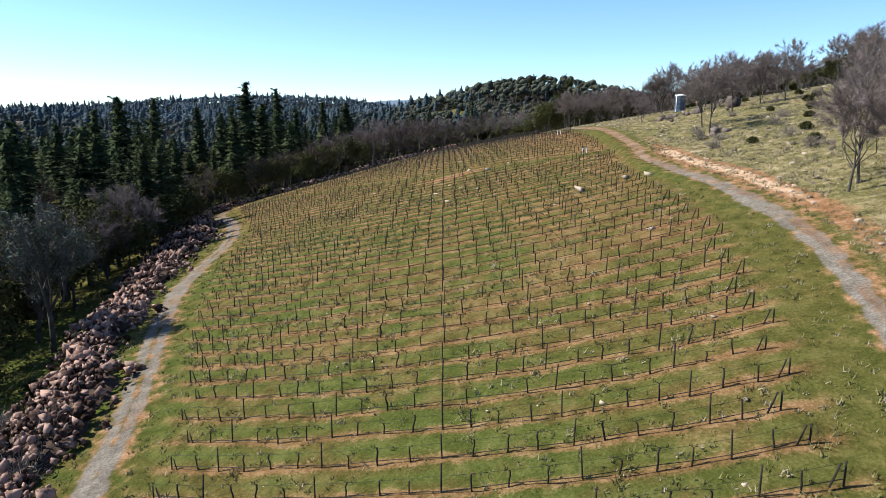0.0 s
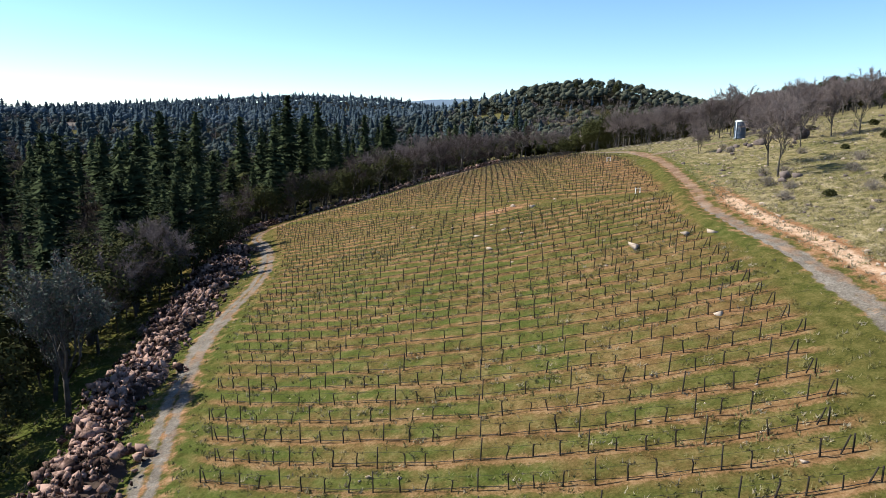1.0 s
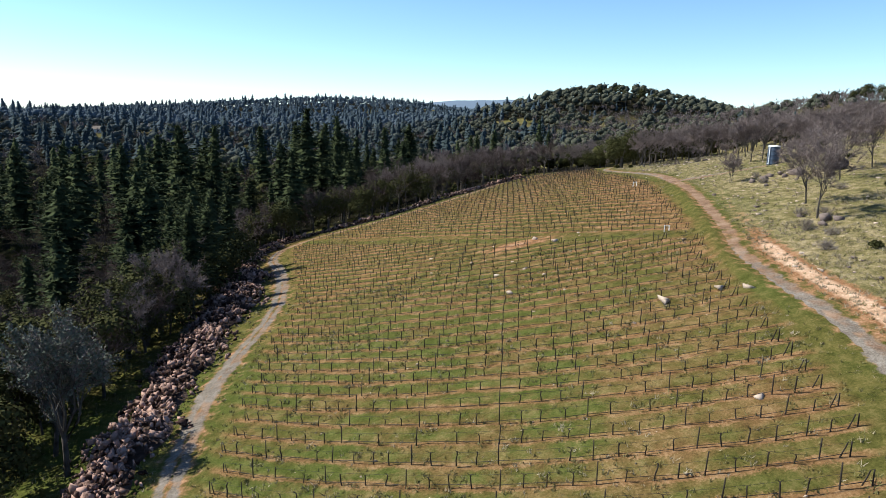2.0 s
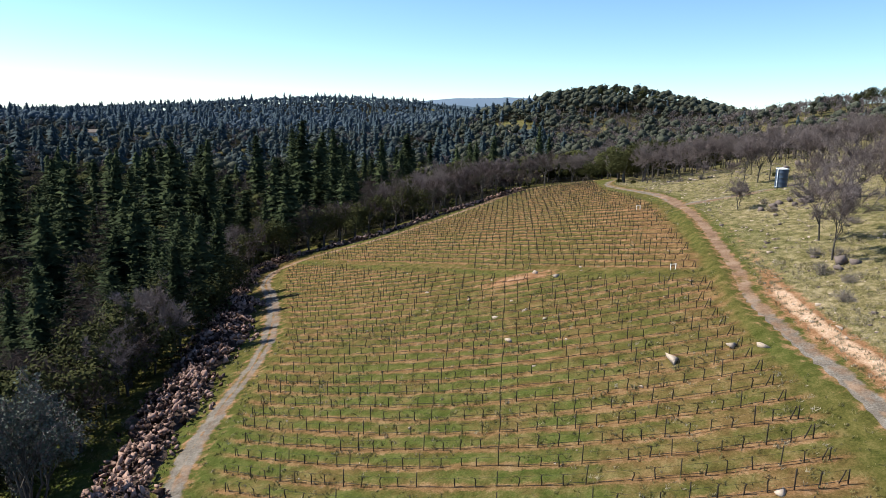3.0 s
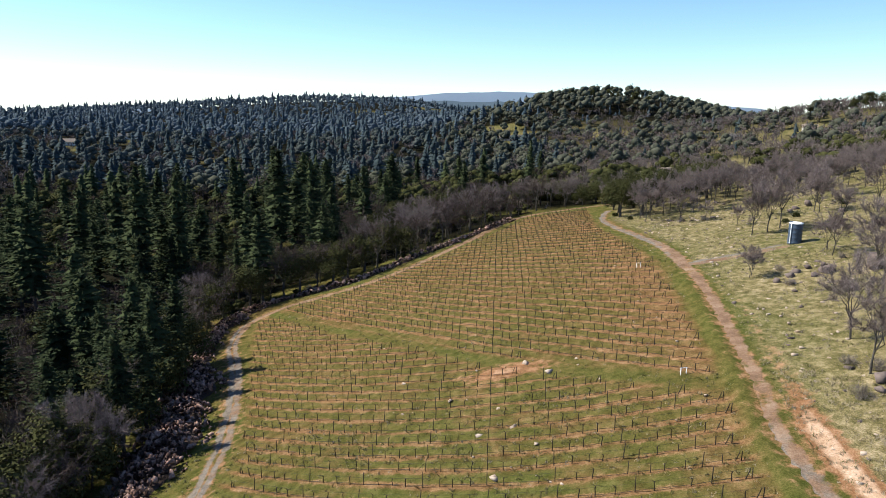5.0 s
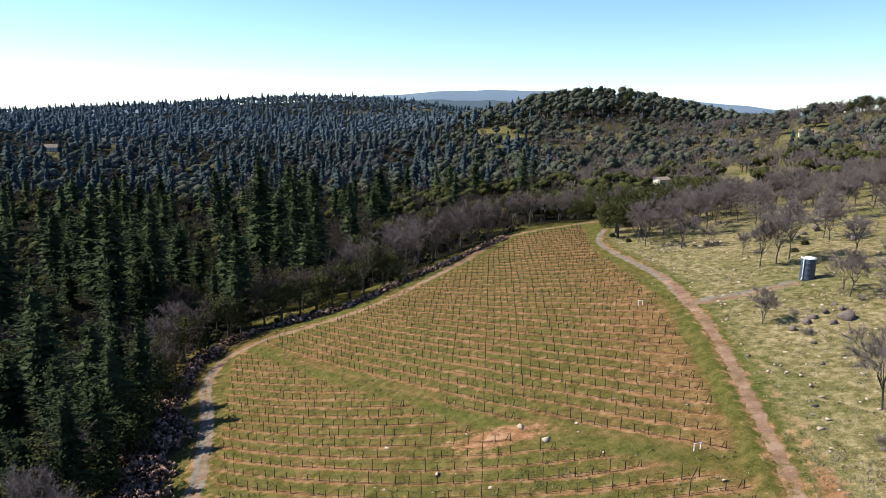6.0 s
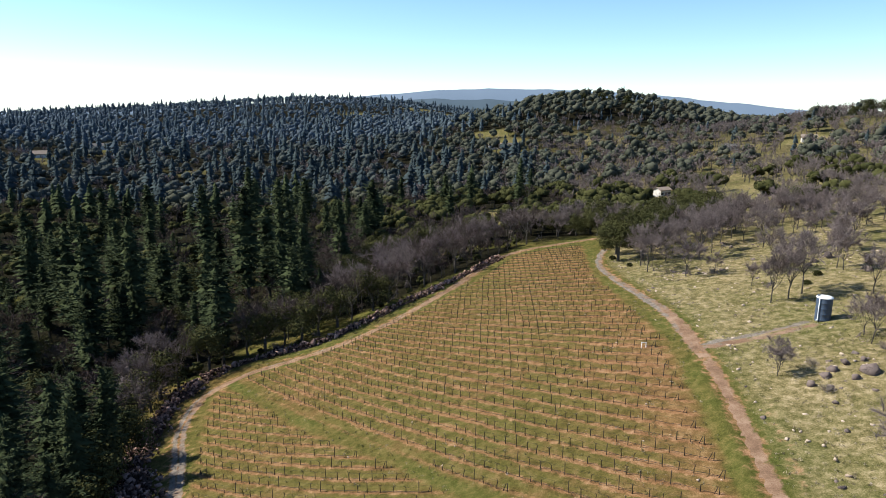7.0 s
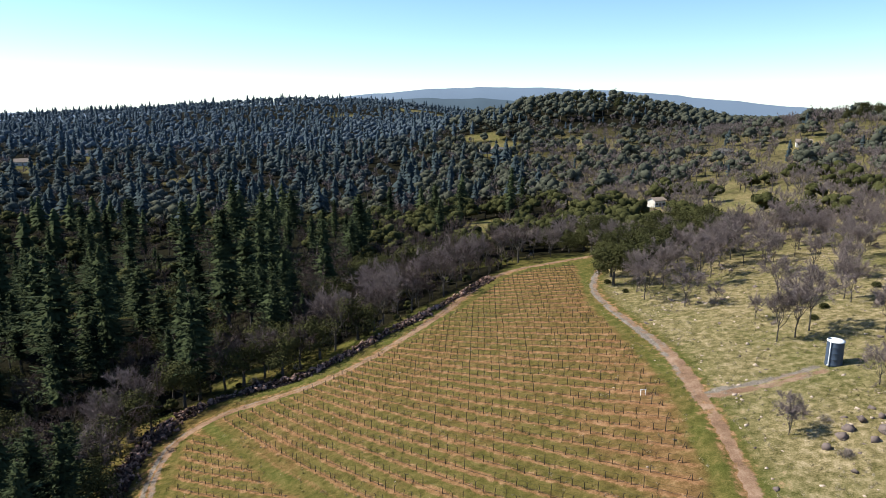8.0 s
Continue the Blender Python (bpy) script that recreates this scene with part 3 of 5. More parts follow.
vine_kinds = []
for k in range(6):
    trunk, arms = vine_shapes(300 + k)
    thing = tagged(new("grapevine"), "leafless pruned grapevine with dark trunk and two arms", "grapevine", "vines in the rows")
    part("trunk", trunk.mesh("vine_trunk", VINEWOOD, True), thing)
    for arm in arms:
        part("cordon", arm.mesh("vine_cordon", VINEWOOD), thing)
    vine_kinds.append((thing, trunk, arms))
rv = np.random.default_rng(7)
used = set()
for spot in vine_spots[:290]:
    k = int(rv.integers(6))
    m = place_on(spot[0], spot[1], spot[2], rv.uniform(0.88, 1.12), tuple(rv.normal(0, 0.07, 2)))
    if k in used:
        copy_thing(vine_kinds[k][0], m)
    else:
        used.add(k)
        vine_kinds[k][0].matrix_basis = m
joined = []
for thing, trunk, arms in vine_kinds:
    whole = Soup()
    for piece in (trunk, *arms):
        whole.add(*piece.arrays())
    v, f = whole.arrays()
    joined.append((v, f, np.zeros(len(f), int)))
rest = vine_spots[290:]
rest_z = ground(np.array([p[0] for p in rest]), np.array([p[1] for p in rest]))
spread_out("grapevines", joined, [(x, y, z, t + rv.normal(0, 0.1), rv.uniform(0.85, 1.12), int(rv.integers(6))) for (x, y, t), z in zip(rest, rest_z)], VINEWOOD, "rows of leafless pruned grapevines across the slope", "grapevines")


def post_soup(h, r0):
    s = Soup()
    s.tube([(0, 0, -0.1), (0, 0, h * 0.5), (0.01, 0, h)], [r0, r0 * 0.96, r0 * 0.9], 6)
    return s


posts = [post_soup(1.6, 0.048), post_soup(1.45, 0.044)]
post_things = [tagged(new("trellis_post", p.mesh("trellis_post", POST)), "dark weathered trellis post standing in a vine row", "post", "trellis posts") for p in posts]
for n, (x, y, t) in enumerate(post_spots[:280]):
    m = place_on(x, y, t, 1, tuple(rv.normal(0, 0.03, 2)))
    if n < 2:
        post_things[n].matrix_basis = m
    else:
        copy_thing(post_things[n % 2], m)
shape = [(*p.arrays(), np.zeros(len(p.arrays()[1]), int)) for p in posts]
spread_out("trellis_posts", shape, [(x, y, land(x, y), t, rv.uniform(0.92, 1.05), int(rv.integers(2))) for x, y, t in post_spots[280:]], POST, "dark weathered trellis posts in the far rows", "posts")

# end assemblies: an upright post and a brace that leans out of the row
end_post, brace = post_soup(1.4, 0.065), Soup()
brace.tube([(0.8, 0, -0.15), (0.5, 0, 0.65), (0.3, 0, 1.3)], [0.06, 0.058, 0.055], 6)
end_thing = None
for x, y, t, way in end_spots:
    m = place_on(x, y, t + (0 if way < 0 else math.pi) + rv.normal(0, 0.08), rv.uniform(0.72, 0.9))
    if end_thing is None:
        end_thing = tagged(new("row_end_brace"), "dark wooden end post with a leaning brace", "post", "row ends")
        part("end_post", end_post.mesh("end_post", POST), end_thing)
        part("brace", brace.mesh("brace", POST), end_thing)
        end_thing.matrix_basis = m
    else:
        copy_thing(end_thing, m)

for px, py in row_lines:
    if len(px) < 3:
        continue
    pz = ground(px, py)
    row = tagged(new("trellis_line"), "black drip hose and thin wire strung along a vine row", "trellis line", "trellis lines")
    hose, wire = Soup(), Soup()
    hose.tube(np.stack([px, py, pz + 0.22 + 0.05 * np.sin(np.arange(len(px)) * 1.7)], -1), np.full(len(px), 0.026), 3)
    wire.tube(np.stack([px, py, pz + 0.96], -1), np.full(len(px), 0.011), 3)
    part("drip_hose", hose.mesh("drip_hose", HOSE), row)
    part("wire", wire.mesh("wire", HOSE), row)


# ---- trees ----


def conifer(seed, h, width, whorls, per, tufts, rings=6, big=1.0):
    """Trunk and needle crown of a tall pine."""
    r = np.random.default_rng(seed)
    trunk, crown = Soup(), Soup()
    lean = r.normal(0, 0.012, 2) * h
    zs = np.linspace(-0.3, h * 0.97, rings)
    trunk.tube([(lean[0] * (z / h) ** 2, lean[1] * (z / h) ** 2, z) for z in zs], 0.011 * h * (1.02 - np.linspace(0, 1, rings)) + 0.02, rings)
    low = r.uniform(0.14, 0.3)
    phase = r.uniform(0, math.tau, 2)
    for k in range(whorls):
        for _ in range(per):
            s = low + (1 - low) * (k + r.uniform(0, 1.3)) / (whorls + 0.3)
            z = h * min(s, 0.985)
            a = r.uniform(0, math.tau)
            lop = 1 + 0.3 * math.sin(2 * a + 7 * s + phase[0]) + 0.2 * math.sin(a - 13 * s + phase[1])
            reach = width * (1.02 - s) ** 0.66 * (0.7 if s < low + 0.12 else 1.0) * lop
            length = max(0.35, reach * r.uniform(0.35, 1.15))
            rise = r.uniform(-0.25, 0.12) + 0.5 * s
            way = np.array([math.cos(a), math.sin(a), rise])
            root = np.array([lean[0] * s * s, lean[1] * s * s, z])
            crown.blades(root, way * length, np.array([-math.sin(a), math.cos(a), 0]) * 0.035)
            across = np.array([-math.sin(a), math.cos(a), 0])
            fan = r.uniform(-1, 1, (tufts, 1))
            at = root + way * length * r.uniform(0.25, 1.0, (tufts, 1)) + across * fan * 0.22 * length + (0, 0, -0.05) + r.normal(0, 0.1, (tufts, 3))
            d = unit(way + across * fan * 1.1 + (0, 0, -0.15) + r.normal(0, 0.25, (tufts, 3)))
            size = r.uniform(0.22, 0.46, (tufts, 1)) * (0.45 + 0.55 * min(1, length / 2)) * (h / 26) ** 0.4 * big
            face = unit(np.array([math.cos(a) * 0.8, math.sin(a) * 0.8, 0.8]) + r.normal(0, 0.3, (tufts, 3)))
            crown.leaves(at, d * size, unit(np.cross(d, face)) * size * r.uniform(0.22, 0.42, (tufts, 1)))
    skirts(crown, r, h, width * 0.46, low, 20, 8, lean)
    return trunk, crown


def skirts(soup, r, h, width, low, tiers, points, lean=(0.0, 0.0)):
    """The dense inside of a conifer's crown: tiers of drooping boughs of uneven length, closed at the trunk."""
    phase = r.uniform(0, math.tau, 2)
    m = 2 * points
    for k in range(tiers):
        s = low + (1 - low) * (k + r.uniform(-0.3, 0.3)) / tiers
        s = min(max(s, low), 0.97)
        a = r.uniform(0, math.tau) + np.arange(m) * math.tau / m + r.normal(0, 0.12, m)
        lop = 1 + 0.22 * np.sin(2 * a + 7 * s + phase[0]) + 0.18 * np.sin(a - 13 * s + phase[1])
        full = min(1.0, 0.5 + 1.6 * (s - low)) * (1.01 - s) ** 0.6
        reach = width * full * lop * np.where(np.arange(m) % 2 == 0, r.uniform(0.8, 1.25, m), r.uniform(0.3, 0.62, m))
        step = h * (1 - low) / tiers
        z = h * s - step * r.uniform(0.1, 0.8, m) - reach * 0.12
        cx, cy = lean[0] * s * s, lean[1] * s * s
        ring = np.stack([cx + np.cos(a) * reach, cy + np.sin(a) * reach, z], -1)
        top = np.array([[cx, cy, min(h * s + step * 1.15, h)]])
        soup.add(np.vstack([ring, top]), [(q, (q + 1) % m, m) for q in range(m)])
    soup.add(np.array([(lean[0], lean[1], h), (0.5, 0.2, h * 0.94), (-0.4, 0.4, h * 0.94), (0, -0.5, h * 0.94)]), [(0, 1, 2), (0, 2, 3), (0, 3, 1)])


def plain_pine(seed, h, width, tiers, points):
    """A conifer seen from afar: a bare foot of trunk and tiers of boughs."""
    r = np.random.default_rng(seed)
    trunk, crown = Soup(), Soup()
    low = r.uniform(0.08, 0.24)
    trunk.tube([(0, 0, -0.5), (0, 0, h * 0.5)], [0.012 * h, 0.008 * h], 3)
    skirts(crown, r, h, width * r.uniform(0.8, 1.2), low, tiers, points)
    return trunk, crown


def bare_oak(seed, h, width, limbs=5, twigs=15, leaves=0, leaf_size=0.16, first=1, blade=0.02, thin=1.0):
    """Trunk, limbs and a haze of twigs; with leaves also a thin crown of them."""
    r = np.random.default_rng(seed)
    wood, fine, leafy = Soup(), Soup(), Soup()
    fork = h * r.uniform(0.28, 0.4)
    lean = r.normal(0, 0.06, 2) * h
    base_r = (0.015 * h + 0.03) * thin
    p0 = np.array([0, 0, -0.3])
    p1 = np.array([lean[0] * 0.3, lean[1] * 0.3, fork])
    wood.tube([p0, (p0 + p1) / 2 + (*r.normal(0, 0.06, 2), 0), p1], [base_r * 1.25, base_r, base_r * 0.85], 7)
    tips = []

    def grow(start, way, length, radius, level):
        mid = start + way * length * 0.5 + r.normal(0, 0.09, 3) * length
        end = start + way * length + np.array([0, 0, 0.06 * length])
        wood.tube([start, mid, end], [radius, radius * 0.75, radius * 0.5], 5 if level < 2 else 3)
        if level == 3:
            tips.append((start, mid, end))
            return
        for k in range(int(r.integers(3, 5))):
            s = r.uniform(0.5, 1.0) if k else 1.0
            root = start + (mid - start) * 2 * s if s < 0.5 else mid + (end - mid) * (2 * s - 1)
            turn = unit(way + r.normal(0, 0.55, 3) + (0, 0, 0.12))
            grow(root, turn, length * r.uniform(0.5, 0.75), radius * 0.5, level + 1)

    for k in range(limbs):
        a = math.tau * (k + r.uniform(-0.3, 0.3)) / limbs
        flat = r.uniform(0.25, 1.0) * width / h
        way = unit(np.array([math.cos(a) * flat * 1.5, math.sin(a) * flat * 1.5, r.uniform(0.75, 1.5)]))
        grow(p1 - (0, 0, r.uniform(0, 0.12) * h), way, h * r.uniform(0.28, 0.42), base_r * 0.55, first)
    for a, b, c in tips:
        k = twigs
        s = r.uniform(0.1, 1.0, (k, 1))
        root = np.where(s < 0.5, a + (b - a) * 2 * s, b + (c - b) * (2 * s - 1))
        d = unit(unit(c - a) + r.normal(0, 0.75, (k, 3)) + (0, 0, 0.1))
        fine.blades(root, d * r.uniform(0.35, 1.0, (k, 1)) * (h / 9) ** 0.5, unit(np.cross(d, r.normal(0, 1, (k, 3)))) * blade)
        if leaves:
            at = root[: leaves if leaves < k else k] + d[:leaves] * 0.5
            d2 = unit(r.normal(0, 1, at.shape))
            leafy.leaves(at, d2 * leaf_size, unit(np.cross(d2, r.normal(0, 1, at.shape))) * leaf_size * 0.7)
    return wood, fine, leafy


def live_oak(seed, h, width, lobes, count, size, limbs=True, loose=0.35, inner=0.55):
    """Evergreen oak: short trunk, limbs, an uneven rounded crown of small leaf sprays with gaps."""
    r = np.random.default_rng(seed)
    wood, crown, limbs_made = Soup(), Soup(), []
    base_r = 0.03 * h
    wood.tube([(0, 0, -0.3), (0.1, 0, h * 0.15), (0.1, 0.1, h * 0.32)], [base_r * 1.2, base_r, base_r * 0.8], 6 if limbs else 3)
    for k in range(lobes):
        a = r.uniform(0, math.tau)
        out = width * math.sqrt(r.uniform(0.02, 0.8)) * 0.78
        z = h * r.uniform(0.35, 0.85) * (1 - 0.25 * (out / width) ** 2)
        mid = np.array([math.cos(a) * out, math.sin(a) * out, z])
        if limbs and k < 3:
            limb = Soup()
            limbs_made.append(limb)
            limb.tube([(0.1, 0.1, h * 0.3), mid * (0.5, 0.5, 0.62), mid], [base_r * 0.5, base_r * 0.3, 0.03], 4)
        rad = np.array([1, 1, 0.8]) * width * r.uniform(0.28, 0.46)
        m = count // lobes
        d = unit(r.normal(0, 1, (m, 3)) + (0, 0, 0.25))
        at = mid + d * rad * r.uniform(inner, 1.06, (m, 1))
        face = unit(d + (0, 0, 0.2) + r.normal(0, loose, (m, 3)))
        way = unit(np.cross(face, r.normal(0, 1, (m, 3))))
        s = size * r.uniform(0.6, 1.3, (m, 1))
        crown.leaves(at, way * s, np.cross(face, way) * s * 0.65)
    return wood, crown, *limbs_made


def ball(subdivisions):
    bm = bmesh.new()
    bmesh.ops.create_icosphere(bm, subdivisions=subdivisions, radius=1.0)
    bm.verts.index_update()
    v = np.array([q.co[:] for q in bm.verts])
    f = np.array([[q.index for q in face.verts] for face in bm.faces])
    bm.free()
    return v, f


BALLS = {1: ball(1), 2: ball(2)}


def far_oak(seed, h, width, lobes, sprays, size, detail=1):
    """An evergreen oak seen from afar: knotted lobes with ragged sprays standing off them."""
    r = np.random.default_rng(seed)
    wood, crown = Soup(), Soup()
    bv, bf = BALLS[detail]
    wood.tube([(0, 0, -0.3), (0.1, 0.1, h * 0.4)], [0.035 * h, 0.02 * h], 3)
    for k in range(lobes):
        a = math.tau * (k + r.uniform(-0.4, 0.4)) / max(1, lobes - 1)
        out = 0.0 if k == 0 else width * r.uniform(0.35, 0.62)
        mid = np.array([math.cos(a) * out, math.sin(a) * out, h * (0.68 if k == 0 else r.uniform(0.38, 0.66))])
        rad = np.array([1, 1, 0.85]) * width * (0.5 if k == 0 else r.uniform(0.3, 0.45))
        crown.add(mid + bv * rad * r.uniform(0.6, 1.22, (len(bv), 1)), bf)
        m = sprays // lobes
        d = unit(r.normal(0, 1, (m, 3)) + (0, 0, 0.3))
        at = mid + d * rad * r.uniform(0.9, 1.12, (m, 1))
        way = unit(np.cross(d + r.normal(0, 0.5, (m, 3)), r.normal(0, 1, (m, 3))))
        crown.leaves(at, way * size, unit(np.cross(d, way) + r.normal(0, 0.3, (m, 3))) * size * 0.6)
    return wood, crown


def tree_thing(name, label, pieces, category="tree", group=""):
    thing = tagged(new(name), label, category, group)
    for part_name, soup, mat in pieces:
        if soup.n:
            part(part_name, soup.mesh(part_name, mat), thing)
    return thing


conifers, conifer_data = [], []
for k in range(6):
    data = conifer(500 + k, 26, (6.4, 7.6, 5.8, 7.0, 8.2, 6.2)[k], 26, 6, 13)
    conifer_data.append(data)
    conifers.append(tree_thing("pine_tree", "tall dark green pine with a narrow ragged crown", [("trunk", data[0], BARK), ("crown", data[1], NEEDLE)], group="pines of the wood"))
oaks, oak_data = [], []
for k in range(6):
    data = bare_oak(600 + k, 9, 5.0 + 0.4 * (k % 3), 6 + k % 2, 26, blade=0.022)
    oak_data.append(data)
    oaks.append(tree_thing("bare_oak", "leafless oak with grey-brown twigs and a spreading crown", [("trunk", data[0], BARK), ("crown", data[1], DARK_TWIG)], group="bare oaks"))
fine_oaks = []
for k in range(6):
    data = bare_oak(640 + k, 9, 4.2 + 0.4 * (k % 3), 8, 80, blade=0.0135, thin=0.6)
    fine_oaks.append(tree_thing("bare_oak", "leafless oak with grey-brown twigs and a spreading crown", [("trunk", data[0], BARK), ("crown", data[1], TWIG)], group="bare oaks"))
greens = []
green_data = []
for k in range(4):
    data = live_oak(700 + k, 9, 4.8, 18, 3900, 0.17)
    green_data.append(data)
    greens.append(tree_thing("live_oak", "evergreen oak with a dense rounded olive-green crown", [("trunk", data[0], BARK), ("crown", data[1], OAKLEAF), *(("limb", d, BARK) for d in data[2:])], group="evergreen oaks"))
silver = []
for k in range(2):
    data = bare_oak(800 + k, 14, 4.6, 8, 44, 44, 0.14)
    silver.append(tree_thing("grey_leaved_tree", "tall many-stemmed tree with thin silvery grey-green leaves", [("trunk", data[0], BARK), ("crown", data[1], TWIG), ("foliage", data[2], GREYLEAF)]))

first_used = set()


def plant(kinds, which, x, y, size, turn, stretch=1.0):
    """Sets a tree on the land; the first of each kind is moved, the others are copies."""
    ob = kinds[which]
    m = Matrix.Translation((x, y, land(x, y) - 0.1)) @ Euler((0, 0, turn)).to_matrix().to_4x4()
    if ob.name in first_used:
        made = copy_thing(ob, m)
    else:
        first_used.add(ob.name)
        made = ob
        made.matrix_basis = m
    made.scale = (size, size, size * stretch)
    return made


rt = np.random.default_rng(42)
taken = []


def put(kinds, x, y, height, base, stretch=1.0, own=1.0):
    taken.append((x, y, own))
    size = height / base / stretch
    return plant(kinds, int(rt.integers(len(kinds))), x, y, size, rt.uniform(0, math.tau), stretch)


# trees that stand clear of the rest: x, y, height
for x, y, h in [(110, 759, 14), (118, 757, 11), (103, 762, 11), (46, 848, 20), (51, 846, 13), (134, 752, 17), (146, 748, 12), (92, 768, 12), (74, 790, 11)]:
    put(greens, x, y, h, 9, 1.5)
for x, y, h in [(241, 511, 17), (247, 505, 15), (233, 516, 12), (256, 500, 12), (214, 500, 10), (268, 505, 13)]:
    put(greens, x, y, h * 0.8, 9, 1.3)
for x, y, h in [(-54, 225, 32), (-65, 229, 37), (-95, 203, 40), (-88, 211, 38), (-58, 139, 20), (-60, 127, 20), (-78, 150, 28), (-74, 233, 27), (-58, 192, 24), (-66, 204, 28), (-112, 222, 38), (-128, 205, 36), (-47, 222, 24), (-49.5, 113, 19), (-50, 120, 17), (-54, 131, 20), (-55, 141, 20), (-58, 147, 18), (-62, 116, 16), (-54, 111, 15), (-56, 122, 17), (-53, 105.5, 13), (-60, 136, 22), (-52.5, 126, 14), (-63, 146, 19), (-68, 128, 22), (-71, 140, 25)]:
    put(conifers, x, y, h, 26, rt.uniform(0.62, 0.85))
for x, y, h in [(-50, 106, 11), (-49, 92, 10), (-53, 119, 11), (-52, 100, 9), (-63, 158, 10), (-70, 176, 11), (-66, 168, 9), (-72, 189, 10), (-45, 199, 9), (-22, 217, 11), (-19, 223, 12), (-9, 241, 10), (1, 258, 10), (8, 268, 10), (13, 273, 9), (18, 268, 9), (23, 266, 9), (29, 280, 10), (39, 290, 9), (-30, 212, 10), (-14, 236, 11), (-36, 215, 11), (-4, 253, 10), (-27, 228, 12),
    (36, 206, 8), (36, 199, 9), (42, 191, 7.5), (59, 223, 9), (64, 209, 8), (46, 217, 8), (47, 189, 4), (49, 165.5, 8), (52, 166, 9), (55, 168, 9.5), (57, 185, 7.5), (73, 194, 8), (67, 179, 7), (79, 200, 9), (62, 235, 9), (67, 181.5, 8), (64, 163, 7), (53.5, 143, 6), (54.5, 132, 9), (39, 101.5, 9), (71, 202, 8), (78, 178, 9), (41, 110, 8.5), (51, 123, 8), (59, 130, 8), (62, 127, 9), (34.5, 58, 8.5), (35.5, 53.5, 9), (36.5, 60, 9), (37.5, 47, 9), (72, 116, 9), (77, 130, 9), (84, 150, 9), (66, 145, 8), (50, 82, 8), (58, 96, 9), (49, 66, 9), (39.5, 138, 4.2), (39, 137, 4), (54, 146, 5), (50, 177, 4.2)]:
    put(fine_oaks, x, y, h * 1.12, 9)
for x, y, h in [(-61, 159, 12), (-64.5, 171, 13), (-64, 182, 12), (-53, 194, 13), (-45, 196, 12), (-37, 196.5, 13), (-31, 204, 12), (-23.5, 212, 12), (-15.5, 222, 12), (-8, 232, 12), (-50, 99, 11), (-55, 104, 12), (-51, 90, 11), (-47, 84, 10), (-57, 96, 12), (-60, 108, 12)]:
    put(oaks, x, y, h, 9)
for x, y, h in [(-39.5, 66, 15), (-43.5, 70, 13)]:
    put(silver[:1] if x > -42 else silver[1:], x, y, h, 14)
for x, y, h in [(-42, 54, 10), (-46, 62, 12), (-50, 73, 13), (-49, 81, 13), (-51, 89, 14), (-52, 98, 13), (-45, 48, 11), (-54, 60, 14), (-56, 70, 15), (-56, 82, 14), (-38.5, 45, 8), (-49, 54, 12), (-61.5, 156, 10), (-65, 164, 12), (-65.5, 177, 12), (-60, 189, 12), (-49, 194, 11), (-40.5, 194.5, 11), (-33.5, 199.5, 11), (-26.5, 208, 11), (-56.5, 146, 11), (-52, 103, 13), (-53, 109, 14), (-54, 96.5, 11), (-53, 118, 13), (-55, 131, 14), (-56.5, 138, 13), (-40, 203, 10), (-48, 206, 11), (-33, 222, 9), (33, 217, 8), (38, 214, 9), (42, 222, 9), (34, 226, 8), (45, 229, 9), (40, 236, 9), (52, 238, 9), (48, 250, 9), (36, 246, 8), (44, 262, 9), (56, 268, 9), (62, 280, 10), (68, 262, 9)]:
    put(greens, x, y, h * (1.3 if x > 30 else 1.0), 9)

WALL_LINE = along([(-25, 30), (-28.3, 43), (-30, 52), (-34, 63), (-37, 78), (-41, 96), (-43.5, 110), (-46.5, 122), (-50.5, 136), (-56.5, 152), (-60, 166), (-59.5, 180), (-53, 188), (-44, 190), (-36, 190), (-27, 199), (-19, 208), (-12, 217), (-4, 229), (4, 243)])


def is_open(x, y):
    return any((x - a) ** 2 + (y - b) ** 2 < c * c for a, b, c in OPEN)


def near_wall(x, y, d):
    return ((WALL_LINE[:, 0] - x) ** 2 + (WALL_LINE[:, 1] - y) ** 2).min() < d * d


def blank(x, y):
    """Ground that stays without forest: vineyard, tracks, the grazed hillside."""
    if is_open(x, y) or y < 78 and x > -52:
        return True
    if y < 262 and x > float(lookup([(20, -34), (63, -43), (96, -50), (136, -58), (166, -67), (188, -60), (195, -45), (217, -18), (243, 0), (262, 8)], y)) + 0.5 and x < 34:
        return True
    if near_wall(x, y, 5.2):
        return True
    return False


# the wood, from the valley on the left to the oaks beyond the vineyard
woods = []
grid = {}


def clear_of(x, y, gap):
    i, j = int(x // 8), int(y // 8)
    for a in range(i - 2, i + 3):
        for b in range(j - 2, j + 3):
            for px, py in grid.get((a, b), ()):
                if (px - x) ** 2 + (py - y) ** 2 < gap * gap:
                    return False
    grid.setdefault((i, j), []).append((x, y))
    return True


